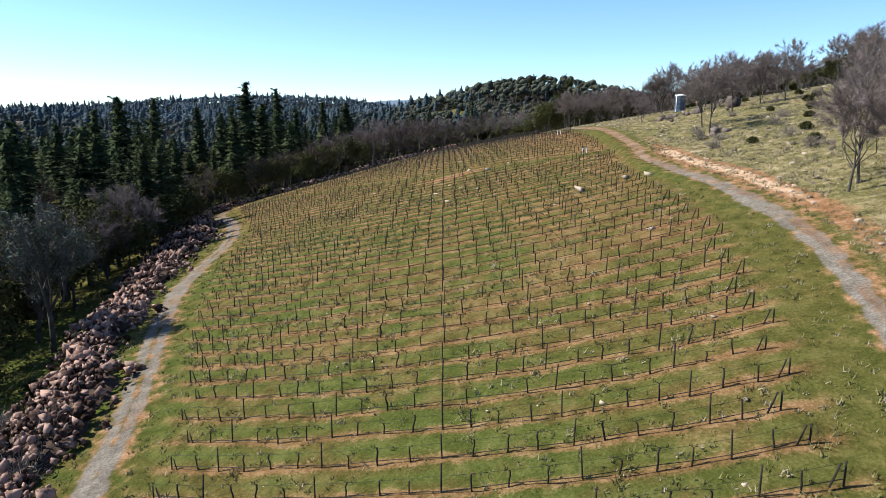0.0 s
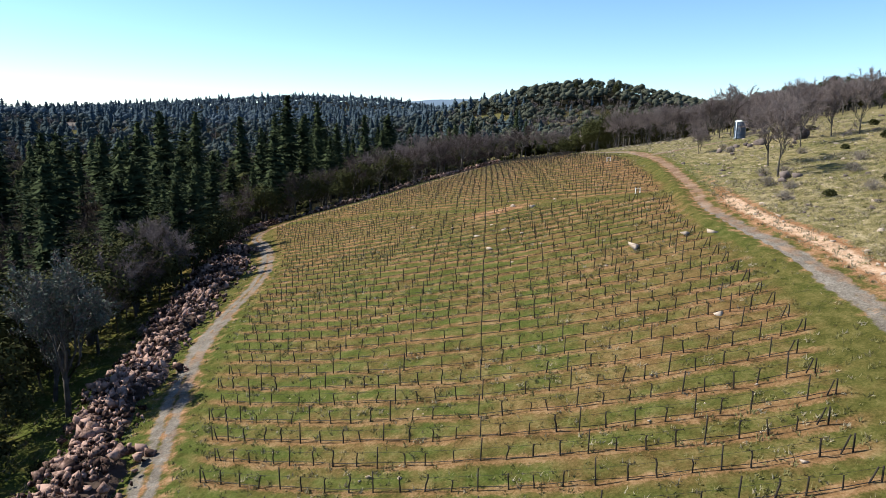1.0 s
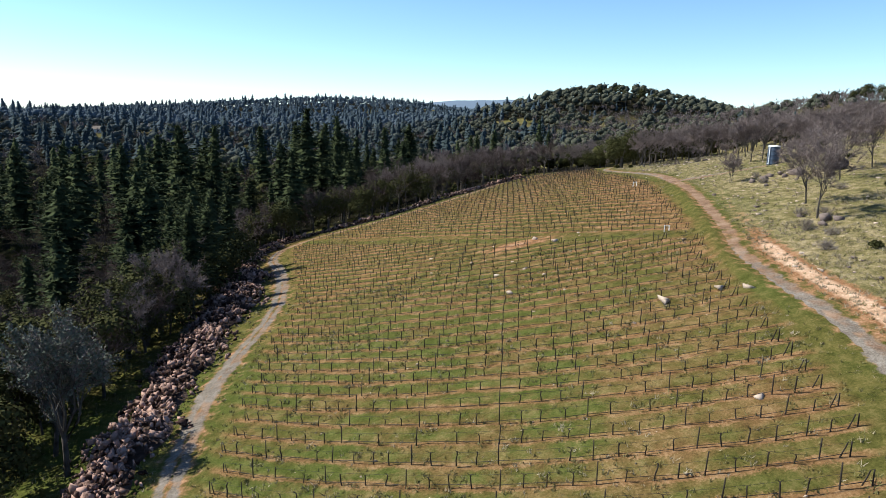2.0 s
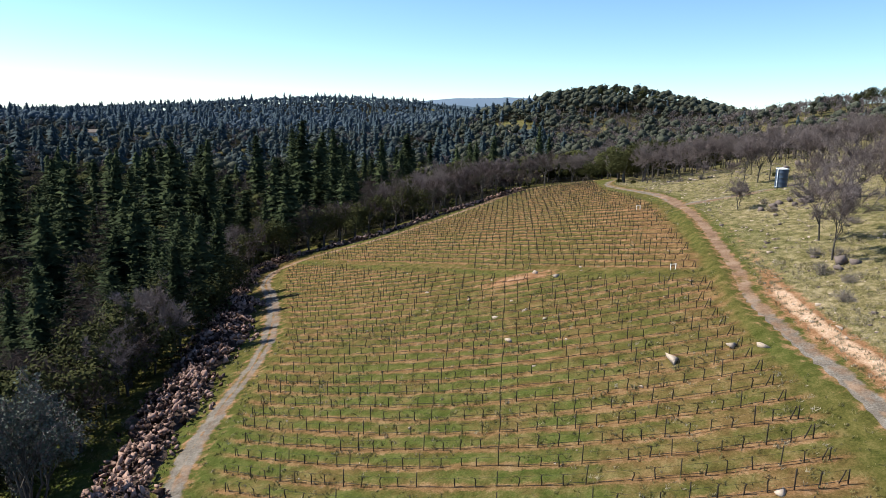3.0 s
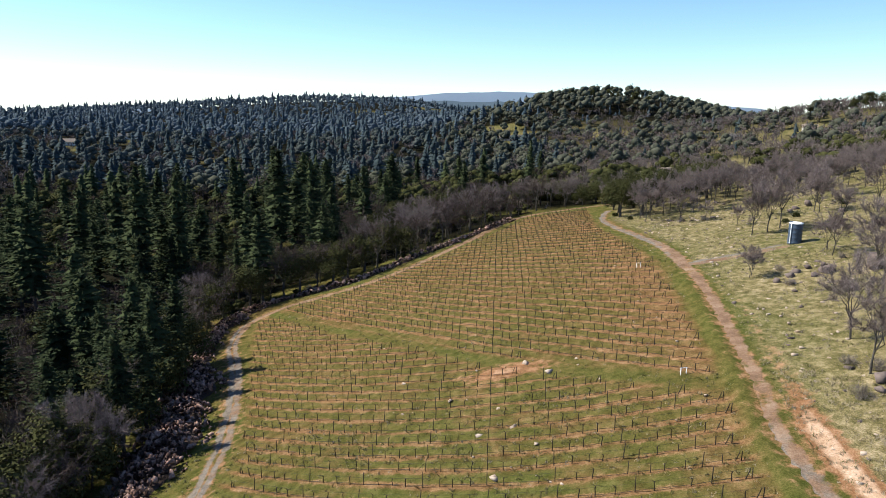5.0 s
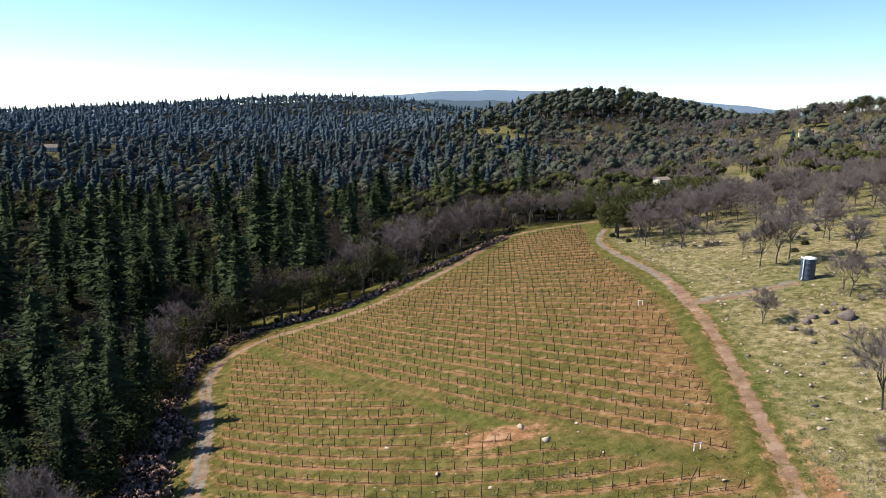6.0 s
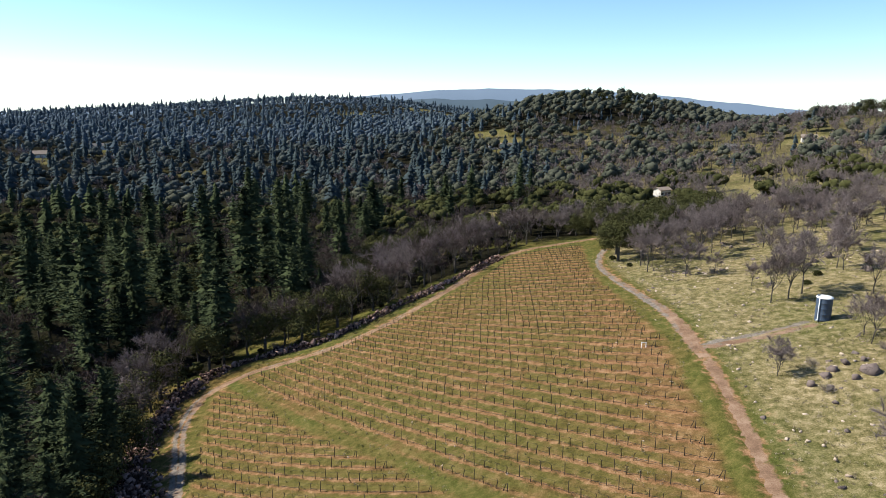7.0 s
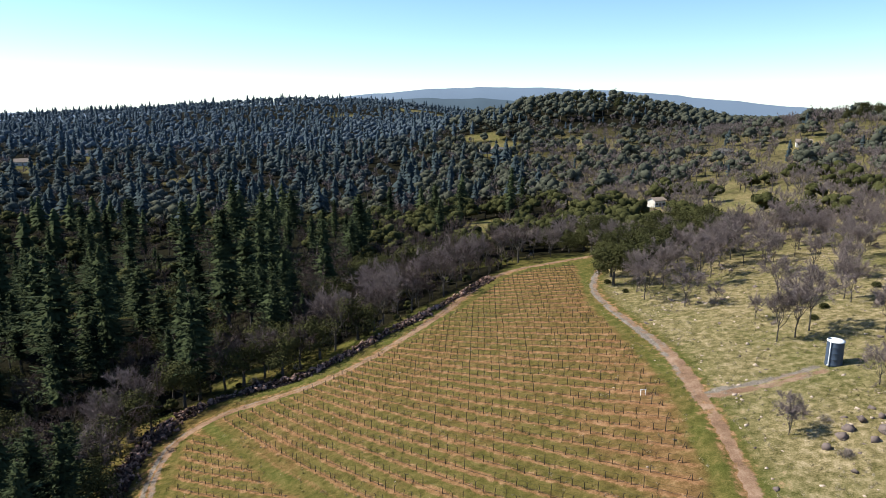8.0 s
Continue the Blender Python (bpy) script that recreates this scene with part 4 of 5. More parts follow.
for a, b, g in taken:
    grid.setdefault((int(a // 8), int(b // 8)), []).append((a, b))
for _ in range(16000):
    x, y = rt.uniform(-260, 150), rt.uniform(25, 400)
    if x > 34 and y < 205 or abs(x) > 40 + 0.78 * (y + 40) or blank(x, y):
        continue
    hill = x > 34
    if hill and rt.random() < (0.5 if y < 235 else 0.0):
        continue
    if not clear_of(x, y, (5.6 if y < 255 else 4.6) if hill else 7.6 if x < -50 else 5.8):
        continue
    p = rt.random()
    if 16 < x < 66 and 262 < y < 350:
        kind = "green" if p < 0.86 else "oak"
    elif hill:
        kind = "oak" if p < 0.78 else "green"
    elif x > -40 or y > 330 and x > -60:
        kind = ("oak" if p < 0.6 else "green") if y < 300 else ("green" if p < 0.55 else "pine" if p < 0.62 else "oak")
    elif y < 125 and x > -75:
        kind = "oak" if p < 0.5 else "green" if p < 0.8 else "pine"
    else:
        edge = near_wall(x, y, 16)
        kind = ("oak" if p < 0.66 else "green" if p < 0.84 else "pine") if edge else ("pine" if p < 0.25 else "oak" if p < 0.7 else "green")
    woods.append((x, y, kind))
woods.sort(key=lambda w: math.hypot(w[0] + 5, w[1] - 60))
near_count = {"pine": 13, "oak": 62, "green": 16}
more = []
for x, y, kind in woods:
    if kind == "pine" and near_count[kind] < 150:
        put(conifers, x, y, float(np.clip(rt.normal(22.5 if y < 270 else 19, 6), 9, 34)) * (0.7 if y < 130 else 1), 26, rt.uniform(0.52, 0.78))
    elif kind == "oak" and near_count[kind] < 240:
        put(fine_oaks if x > 34 else oaks, x, y, rt.uniform(8.5, 13.5) if x < 34 else rt.uniform(6.5, 10.5), 9)
    elif kind == "green" and near_count[kind] < 110:
        put(greens, x, y, rt.uniform(7, 12.5), 9)
    else:
        more.append((x, y, kind))
    near_count[kind] += 1


def simple(pieces, mats_index):
    vs, fs, ms, n = [], [], [], 0
    for soup, m in zip(pieces, mats_index):
        v, f = soup.arrays()
        vs.append(v), fs.append(f + n), ms.append(np.full(len(f), m))
        n += len(v)
    return np.vstack(vs), np.vstack(fs), np.concatenate(ms)


mid_pines = [simple(plain_pine(900 + k, 26, 6.0, 14, 7), (0, 1)) for k in range(4)]
mid_oaks = [simple(bare_oak(920 + k, 9, 5.4, 7, 18, first=2, blade=0.06)[:2], (0, 1)) for k in range(4)]
low_oaks = [simple(bare_oak(930 + k, 9, 5.8, 6, 13, first=2, blade=0.12)[:2], (0, 1)) for k in range(4)]
mid_greens = [simple(far_oak(940 + k, 9, 4.8, 6, 260, 0.36, 2), (0, 1)) for k in range(4)]
low_pines = [simple(plain_pine(960 + k, 26, 6.6, 9, 6), (0, 1)) for k in range(4)]
low_greens = [simple(far_oak(980 + k, 9, 4.8, 7, 126, 0.5), (0, 1)) for k in range(4)]
tiny_greens = [simple(far_oak(990 + k, 9, 5.2, 3, 18, 0.8), (0, 1)) for k in range(4)]


def scatter(kind, spots, low, high):
    some = [(x, y) for x, y, k in spots if k == kind]
    zs = ground(np.array([p[0] for p in some]), np.array([p[1] for p in some]))
    return [(x, y, z - 0.2, rt.uniform(0, math.tau), rt.uniform(low, high) * (0.9 if kind == "green" and x > 150 else 0.55 if kind == "pine" and x > 40 else 1), int(rt.integers(4))) for (x, y), z in zip(some, zs)]


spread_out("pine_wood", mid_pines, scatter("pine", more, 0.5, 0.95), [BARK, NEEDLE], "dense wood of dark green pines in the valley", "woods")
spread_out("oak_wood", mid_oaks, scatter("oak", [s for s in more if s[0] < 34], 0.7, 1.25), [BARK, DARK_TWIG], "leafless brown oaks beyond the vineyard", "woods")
spread_out("oak_wood", mid_oaks, scatter("oak", [s for s in more if s[0] >= 34], 0.7, 1.1), [BARK, TWIG], "leafless purple-grey oaks on the hillside", "woods")
spread_out("evergreen_wood", mid_greens, scatter("green", more, 0.7, 1.15), [BARK, OAKLEAF], "olive-green evergreen oaks beyond the vineyard", "woods")

# far wooded hills; their foliage colours carry a haze tint that grows with distance
far_spots = []
for _ in range(40000):
    d = 330 + 1500 * rt.random() ** 1.35
    a = rt.uniform(-0.78, 0.7)
    x, y = d * math.sin(a), 20 + d * math.cos(a)
    if y < 400 and -260 < x < 150 or is_open(x, y):
        continue
    if not clear_of(x, y, 5.6 + 0.0042 * d if x < -30 else 4.8 + 0.003 * d):
        continue
    p = rt.random()
    pine_share = 0.26 if x < -30 else 0.05 if x > 40 else 0.16
    oak_share = 0.0 if d > 700 else 0.25 if x < 40 else 0.68
    far_spots.append((x, y, "pine" if p < pine_share else "oak" if p < pine_share + oak_share else "green"))
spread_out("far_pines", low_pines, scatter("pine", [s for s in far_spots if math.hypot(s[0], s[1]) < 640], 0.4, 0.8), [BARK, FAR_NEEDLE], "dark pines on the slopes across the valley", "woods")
spread_out("far_pines", low_pines, scatter("pine", [s for s in far_spots if math.hypot(s[0], s[1]) >= 640], 0.35, 0.75), [BARK, RIDGE_NEEDLE], "pines covering the far ridges, tinted blue for haze", "woods")
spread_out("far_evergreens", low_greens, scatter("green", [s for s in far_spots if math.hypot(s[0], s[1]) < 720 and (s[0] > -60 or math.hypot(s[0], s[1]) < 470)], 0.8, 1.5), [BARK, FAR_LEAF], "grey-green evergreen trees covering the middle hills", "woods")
spread_out("far_evergreens", low_greens, scatter("green", [s for s in far_spots if 470 <= math.hypot(s[0], s[1]) < 720 and s[0] <= -60], 0.8, 1.4), [BARK, SLOPE_LEAF], "trees on the slopes across the valley, greyed for haze", "woods")
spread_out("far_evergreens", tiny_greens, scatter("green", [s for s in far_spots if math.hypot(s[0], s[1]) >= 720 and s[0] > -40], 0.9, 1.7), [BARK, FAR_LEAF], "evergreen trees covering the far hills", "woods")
spread_out("far_evergreens", tiny_greens, scatter("green", [s for s in far_spots if math.hypot(s[0], s[1]) >= 720 and s[0] <= -40], 0.7, 1.4), [BARK, RIDGE_LEAF], "trees covering the far ridge, tinted blue-grey for haze", "woods")
spread_out("far_oaks", low_oaks, scatter("oak", far_spots, 0.8, 1.3), [BARK, TWIG], "leafless oaks on the far hillsides", "woods")

# undergrowth along the edge of the wood
brush = []
for _ in range(4200):
    y = rt.uniform(35, 300)
    x = float(lookup(FOREST_EDGE, y)) - 2 - 75 * rt.random() ** 1.4
    if is_open(x, y) or near_wall(x, y, 4.4) or not clear_of(x, y, 2.7):
        continue
    brush.append((x, y, "oak" if rt.random() < 0.75 else "green"))
spread_out("bare_undergrowth", low_oaks, scatter("oak", brush, 0.35, 0.85), [BARK, DARK_TWIG], "leafless brown undergrowth at the edge of the wood", "undergrowth")
spread_out("green_undergrowth", mid_greens, scatter("green", brush, 0.2, 0.42), [BARK, OAKLEAF], "dark evergreen bushes at the edge of the wood", "undergrowth")


# ---- stones ----


def boulder(seed, detail=1, flat=0.75, jag=0.28):
    """An angular broken stone about 1 m across: the hull of a few random corners."""
    r = np.random.default_rng(seed)
    pts = r.normal(0, 1, (7 + 3 * detail, 3))
    pts /= np.abs(pts).max(axis=1)[:, None] ** 0.6 * np.linalg.norm(pts, axis=1)[:, None] ** 0.4
    pts *= 0.5 * (1 - jag * r.random((len(pts), 1))) * np.array([r.uniform(0.85, 1.3), r.uniform(0.8, 1.1), flat])
    bm = bmesh.new()
    for p in pts:
        bm.verts.new(p)
    bmesh.ops.convex_hull(bm, input=bm.verts)
    bmesh.ops.delete(bm, geom=[q for q in bm.verts if not q.link_faces], context="VERTS")
    bmesh.ops.triangulate(bm, faces=bm.faces)
    bm.verts.index_update()
    v = np.array([q.co[:] for q in bm.verts])
    f = np.array([[q.index for q in face.verts] for face in bm.faces])
    bm.free()
    return v, f


stone_shapes = [boulder(1000 + k, 1, 0.62, 0.4) for k in range(8)]
stone_meshes = [tri_mesh("stone", v, f, STONE) for v, f in stone_shapes]

# the heap's filling: near black, painting the shade between its stones
HEAP_GAP_SHADE = material("dark_rubble", [(0.006, 0.004, 0.0035), (0.022, 0.014, 0.011), (0.06, 0.038, 0.028)], 1.5, 5, bump=0.1)

# a long heap of cleared stones between track and wood: an added core, dark as the shaded gaps, with loose stones over
# it
tang = np.gradient(WALL_LINE, axis=0)
tang /= np.linalg.norm(tang, axis=1)[:, None]
wall_side = np.stack([-tang[:, 1], tang[:, 0]], -1)


def heap_size(y, x):
    """Half width and height of the heap along its line."""
    if y > 184 and x > -56:
        return 1.7 + 0.4 * math.sin(x * 0.4), 0.75 + 0.35 * math.sin(x * 0.31 + 1)
    wave = 1 + 0.22 * math.sin(y * 0.29) + 0.16 * math.sin(y * 0.71 + 2)
    w = wave * float(np.interp(y, [30, 60, 80, 110, 128, 142, 160, 175, 190], [3.7, 3.7, 3.9, 4.8, 5.2, 3.4, 2.6, 2.8, 1.9]))
    h = wave * float(np.interp(y, [30, 60, 72, 80, 110, 128, 142, 160, 175, 190], [2.0, 2.1, 1.5, 1.9, 2.2, 2.7, 1.4, 1.2, 1.7, 0.8]))
    return w, h


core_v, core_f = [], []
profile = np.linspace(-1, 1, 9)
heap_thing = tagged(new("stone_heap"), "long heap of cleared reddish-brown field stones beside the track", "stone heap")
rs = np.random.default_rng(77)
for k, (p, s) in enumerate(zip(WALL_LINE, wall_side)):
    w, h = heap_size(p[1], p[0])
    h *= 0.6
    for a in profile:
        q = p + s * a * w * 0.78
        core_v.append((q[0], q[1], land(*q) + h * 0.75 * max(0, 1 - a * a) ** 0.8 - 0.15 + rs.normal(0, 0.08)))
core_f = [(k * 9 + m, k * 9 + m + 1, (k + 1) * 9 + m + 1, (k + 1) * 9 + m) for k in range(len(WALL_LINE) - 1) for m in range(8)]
part("rubble_core", mesh_of("rubble_core", core_v, core_f, HEAP_GAP_SHADE), heap_thing, "added filling under the loose stones, darkened as gap shade")
stones = []
for k, (p, s) in enumerate(zip(WALL_LINE, wall_side)):
    w, h = heap_size(p[1], p[0])
    for _ in range(int(rs.poisson(w * 8))):
        a = np.clip(rs.normal(0, 0.5), -1.05, 1.05)
        q = p + s * a * w + tang[k] * rs.uniform(-0.6, 0.6)
        z = land(*q) + h * 0.72 * max(0, 1 - a * a) ** 0.8 + rs.uniform(-0.1, 0.5)
        size = float(np.clip(rs.lognormal(-0.42, 0.42), 0.25, 1.7))
        stones.append((q[0], q[1], z, size, *rs.uniform(0, math.tau, 3), int(rs.integers(8))))
stones.sort(key=lambda t: abs(t[1] - 70) - 8 * t[3])
for x, y, z, size, a, b, c, which in stones[:300]:
    ob = part("stone", stone_meshes[which], heap_thing)
    ob.matrix_basis = Matrix.Translation((x, y, z)) @ Euler((a, b, c)).to_matrix().to_4x4() @ Matrix.Scale(size, 4)
vs, fs, n = [], [], 0
for x, y, z, size, a, b, c, which in stones[300:]:
    v, f = stone_shapes[which]
    vs.append(v @ np.array(Euler((a, b, c)).to_matrix()).T * size + (x, y, z))
    fs.append(f + n)
    n += len(v)
more_stones = part("stone_scatter", tri_mesh("stone_scatter", np.vstack(vs), np.vstack(fs), STONE), heap_thing)
tagged(more_stones, kind="stuff")

# single rocks: x, y, width
pale_rocks = [boulder(1100 + k, 1, 0.45, 0.45) for k in range(5)]
pale_meshes = [tri_mesh("rock", v, f, PALE_STONE) for v, f in pale_rocks]
dark_meshes = [tri_mesh("boulder", v, f, DARK_STONE) for v, f in [boulder(1200 + k, 3, 0.85, 0.25) for k in range(4)]]


def rock(x, y, size, mesh, name, label, group, category="rock", sink=0.25):
    ob = tagged(new(name, mesh), label, category, group)
    ob.matrix_basis = Matrix.Translation((x, y, land(x, y) + size * (0.32 - sink))) @ Euler((rs.uniform(-0.25, 0.25), rs.uniform(-0.25, 0.25), rs.uniform(0, math.tau))).to_matrix().to_4x4() @ Matrix.Scale(size, 4)
    return ob


FIELD_ROCKS = [(4.6, 118.2, 1.9), (7.3, 114.5, 2.1), (11, 117, 0.9), (11, 115, 0.9), (-1, 101.5, 1.5), (2.6, 102.2, 1.1), (0.6, 92.8, 1.7), (1, 107, 1), (-5, 111.5, 1.1), (-12, 119.3, 1.2), (16.3, 81, 2.8), (24.2, 80.5, 2.4), (21.8, 82, 2), (5, 98, 0.9), (-22, 120, 0.8), (23, 102, 1.1), (-7, 46.8, 0.8), (18.5, 60, 1.6), (17, 41, 0.8), (15, 34.5, 0.7), (15.2, 32, 0.7), (-9.5, 60, 0.7), (19, 98, 0.7), (23.5, 117, 0.9), (26.5, 140, 0.8), (4, 124, 0.9), (-2, 119, 0.8), (13, 110, 0.7), (30, 165, 0.7), (28, 172, 0.6)]
for x, y, s in FIELD_ROCKS:
    rock(x, y, s * 0.72, pale_meshes[int(rs.integers(5))], "rock", "pale bare rock lying among the vine rows", "rocks in the vineyard")
HILL_ROCKS = [(36, 121, 1.1), (34.3, 122, 0.9), (34.2, 108, 1.3), (35.4, 109.4, 1.4), (35.5, 123.5, 0.7), (37, 164, 1.2), (36.5, 162, 0.8), (34, 182, 0.9), (35.2, 181, 1), (37.3, 153, 0.8), (41, 149, 0.7), (34, 129, 0.8), (34.2, 131, 0.7), (38.5, 201, 1.1), (40, 203, 1.3), (36, 173, 0.9), (37, 117, 0.9), (36.8, 114, 1.2), (33, 67, 1), (31.5, 82, 1.3), (32, 88, 1.2), (33.5, 76, 0.9), (32, 71, 0.8), (44, 160, 0.7), (38, 190, 1.1), (40, 193, 0.9), (45, 201, 1), (62, 158, 1), (60, 150, 0.9), (57, 155, 0.9), (48, 108, 0.9), (43, 118, 0.8)]
for x, y, s in HILL_ROCKS:
    rock(x, y, s * 0.75, pale_meshes[int(rs.integers(5))], "rock", "pale rock on the grazed hillside above the track", "rocks on the hillside")
BOULDERS = [(49, 134.5, 2.3), (55.2, 133.2, 3.2), (44, 135, 1.7), (41.5, 133, 1.4), (45.5, 136.2, 1.8), (46.7, 133, 1.5), (47.6, 138, 1.4), (43, 131.5, 1.2), (39, 99.5, 1.9), (40.3, 98.6, 1.6), (38, 97.6, 1.3), (66, 188, 2), (69, 190, 2.2), (64, 186, 1.5), (52, 128, 1.2), (58, 138, 1.5), (70, 176, 1.8), (50, 138, 1.1), (42, 128, 0.9), (33.6, 127, 0.9)]
for x, y, s in BOULDERS:
    rock(x, y, s * (1.15 if s > 2 else 0.85), dark_meshes[int(rs.integers(4))], "boulder", "dark lichen-grown boulder on the dry hillside", "boulders", "boulder", 0.12)
spots = []
while len(spots) < 850:
    x, y = rs.uniform(30, 92), rs.uniform(45, 225)
    if x < np.interp(y, [p[1] for p in RIGHT_TRACK], [p[0] for p in RIGHT_TRACK]) + 2.2:
        continue
    if rs.random() > math.exp(-(x - 30) / 45):
        continue
    spots.append((x, y, land(x, y) - 0.02, rs.uniform(0, math.tau), float(np.clip(rs.lognormal(-1.0, 0.5), 0.14, 1.1)), int(rs.integers(5))))
small = [(v, f, np.zeros(len(f), int)) for v, f in [boulder(1300 + k, 1, 0.6) for k in range(5)]]
dark_spots = [(x + rs.normal(0, 3), y + rs.normal(0, 3), 0, t, s * 1.5, k) for x, y, z, t, s, k in spots[:420]]
dark_spots = [(x, y, land(x, y) - 0.02, t, s, k) for x, y, z, t, s, k in dark_spots if x > np.interp(y, [p[1] for p in RIGHT_TRACK], [p[0] for p in RIGHT_TRACK]) + 2.2]
spread_out("hillside_rubble", small, dark_spots, DARK_STONE, "small dark stones strewn over the dry hillside", "stones")
spread_out("hillside_stones", small, spots, PALE_STONE, "small pale stones strewn over the dry hillside", "stones")
spots = []
while len(spots) < 300:
    x, y = rs.uniform(-45, 28), rs.uniform(25, 215)
    if in_field(x, y) > 0:
        spots.append((x, y, land(x, y) - 0.02, rs.uniform(0, math.tau), float(np.clip(rs.lognormal(-1.5, 0.4), 0.1, 0.5)), int(rs.integers(5))))
spread_out("field_stones", small, spots, PALE_STONE, "small pale stones scattered between the vine rows", "stones")

# ---- shrubs and grass ----


def dry_shrub(seed, count, h):
    r = np.random.default_rng(seed)
    s = Soup()
    for _ in range(count):
        d = unit(r.normal(0, 0.55, 3) * (1, 1, 0.3) + (0, 0, 0.8))
        root = r.normal(0, 0.22, 3) * (1, 1, 0)
        mid = root + d * h * r.uniform(0.3, 0.7)
        s.blades(root, d * h * r.uniform(0.5, 1.1), unit(np.cross(d, r.normal(0, 1, 3))) * 0.016)
        k = 5
        d2 = unit(d + r.normal(0, 0.6, (k, 3)))
        s.blades(np.repeat(mid[None], k, 0), d2 * h * r.uniform(0.2, 0.55, (k, 1)), unit(np.cross(d2, r.normal(0, 1, (k, 3)))) * 0.012)
    return s


def green_shrub(seed, count, h):
    r = np.random.default_rng(seed)
    s = Soup()
    d = unit(r.normal(0, 1, (count, 3)) + (0, 0, 0.5)) * (1, 1, 0.7)
    at = d * h * 0.6 * r.uniform(0.4, 1.05, (count, 1)) + (0, 0, h * 0.35)
    w = unit(r.normal(0, 1, (count, 3)))
    s.leaves(at, w * 0.13, unit(np.cross(w, r.normal(0, 1, (count, 3)))) * 0.08)
    return s


GREY_TWIG = material("dry_brush", [(0.06, 0.048, 0.038), (0.14, 0.115, 0.092), (0.24, 0.2, 0.165)], 1.5, spread=0.25)
shrub_kinds = [tagged(new("dry_shrub", dry_shrub(1400 + k, 90, 1.3).mesh("dry_shrub", GREY_TWIG)), "leafless grey-brown brush clump on rough ground", "shrub", "dry shrubs") for k in range(3)]
bush_kinds = [tagged(new("green_bush", green_shrub(1420 + k, 420, 1.2).mesh("green_bush", OAKLEAF)), "low dark green bush on the rough ground", "shrub", "green bushes") for k in range(3)]
for x, y, s in [(-30, 52, 2), (-28, 45, 2.1), (-29.5, 42, 2), (-27, 40, 1.8), (-33, 48, 1.6), (34.5, 88, 1.2), (36, 97, 1.3), (40, 102, 1.2), (42.5, 131, 1), (37, 93, 1), (44, 139, 0.9), (38, 104, 1.1), (47, 190, 1.2), (54, 141, 0.9), (41, 77, 1.3), (43, 86, 1.1), (46, 96, 1.2), (50, 103, 1.2), (48, 116, 1), (-64, 160, 1.3), (-61, 171, 1.2), (-47, 195, 1.2), (-38, 197, 1.1), (-66, 178, 1.4), (-43, 88, 1.2), (-46, 104, 1.3), (-52, 127, 1.2), (-60, 145, 1.3)]:
    plant(shrub_kinds, int(rt.integers(3)), x, y, s, rt.uniform(0, math.tau))
for x, y, s in [(43, 80, 1.1), (38.5, 86, 1), (46, 88, 1.2), (51, 97, 1.1), (56, 106, 1.2), (61, 117, 1.3), (66, 124, 1.2), (53, 113, 0.9), (70, 138, 1.2), (63, 146, 1), (58, 173, 1), (62, 178, 1.1), (75, 186, 1.2), (-57, 184, 1), (-50, 194, 1.1), (-41, 194, 1), (-25, 210, 1.2), (-16, 222, 1.1), (-44, 97, 1), (-48, 113, 1.1), (-37, 71, 1.2), (-40, 80, 1.1), (-35, 55, 1.3), (-38, 50, 1.4), (-42, 60, 1.3), (32, 219, 1.2), (34, 208, 1)]:
    plant(bush_kinds, int(rt.integers(3)), x, y, s, rt.uniform(0, math.tau))

# tufts of grass that break up the turf near the path
TUFT_GREEN = material("grass_tufts", [(0.045, 0.05, 0.012), (0.095, 0.093, 0.026), (0.16, 0.14, 0.055)], 0.5, 6, spread=0.3)
TUFT_DRY = material("dry_tufts", [(0.07, 0.055, 0.028), (0.15, 0.122, 0.068), (0.3, 0.25, 0.165)], 0.5, 6, spread=0.3)


def tuft(seed, blades, h):
    r = np.random.default_rng(seed)
    s = Soup()
    d = unit(r.normal(0, 0.6, (blades, 3)) * (1, 1, 0.2) + (0, 0, 0.8))
    root = r.normal(0, 0.14, (blades, 3)) * (1, 1, 0)
    s.blades(root, d * h * r.uniform(0.5, 1.2, (blades, 1)), unit(np.cross(d, r.normal(0, 1, (blades, 3)))) * 0.035)
    v, f = s.arrays()
    return v, f, np.zeros(len(f), int)


tufts = [tuft(1500 + k, 9, 0.32) for k in range(5)]
tx = np.where(rs.random(36000) < 0.36, rs.uniform(28, 82, 36000), rs.uniform(-50, 75, 36000))
ty = np.where(rs.random(36000) < 0.5, rs.uniform(15, 225, 36000), rs.uniform(15, 110, 36000))
right_x = np.interp(ty, [p[1] for p in RIGHT_TRACK], [p[0] for p in RIGHT_TRACK])
left_x = np.interp(ty, [p[1] for p in LEFT_TRACK[:15]], [p[0] for p in LEFT_TRACK[:15]])
keep = np.minimum(np.abs(tx - right_x), np.abs(tx - left_x)) > 1.5
bleached = (tx > right_x + 2) & (rs.random(36000) < 0.75) | (rs.random(36000) < 0.3)
tz = ground(tx, ty) - 0.02
green_spots, dry_spots = ([(tx[k], ty[k], tz[k], rs.uniform(0, math.tau), rs.uniform(0.5, 1.3), int(rs.integers(5))) for k in np.flatnonzero(keep & some)] for some in (~bleached, bleached))
spread_out("grass", tufts, green_spots, TUFT_GREEN, "short green winter grass between the vines", "grass")
spread_out("dry_grass", tufts, dry_spots, TUFT_DRY, "bleached dry grass tufts on the hillside", "grass")

# ---- water tank ----
TANK_BLUE = material("tank_paint", [(0.022, 0.036, 0.06), (0.034, 0.053, 0.086), (0.05, 0.07, 0.105)], 1.2, 8, rough=0.45, gloss=0.5)
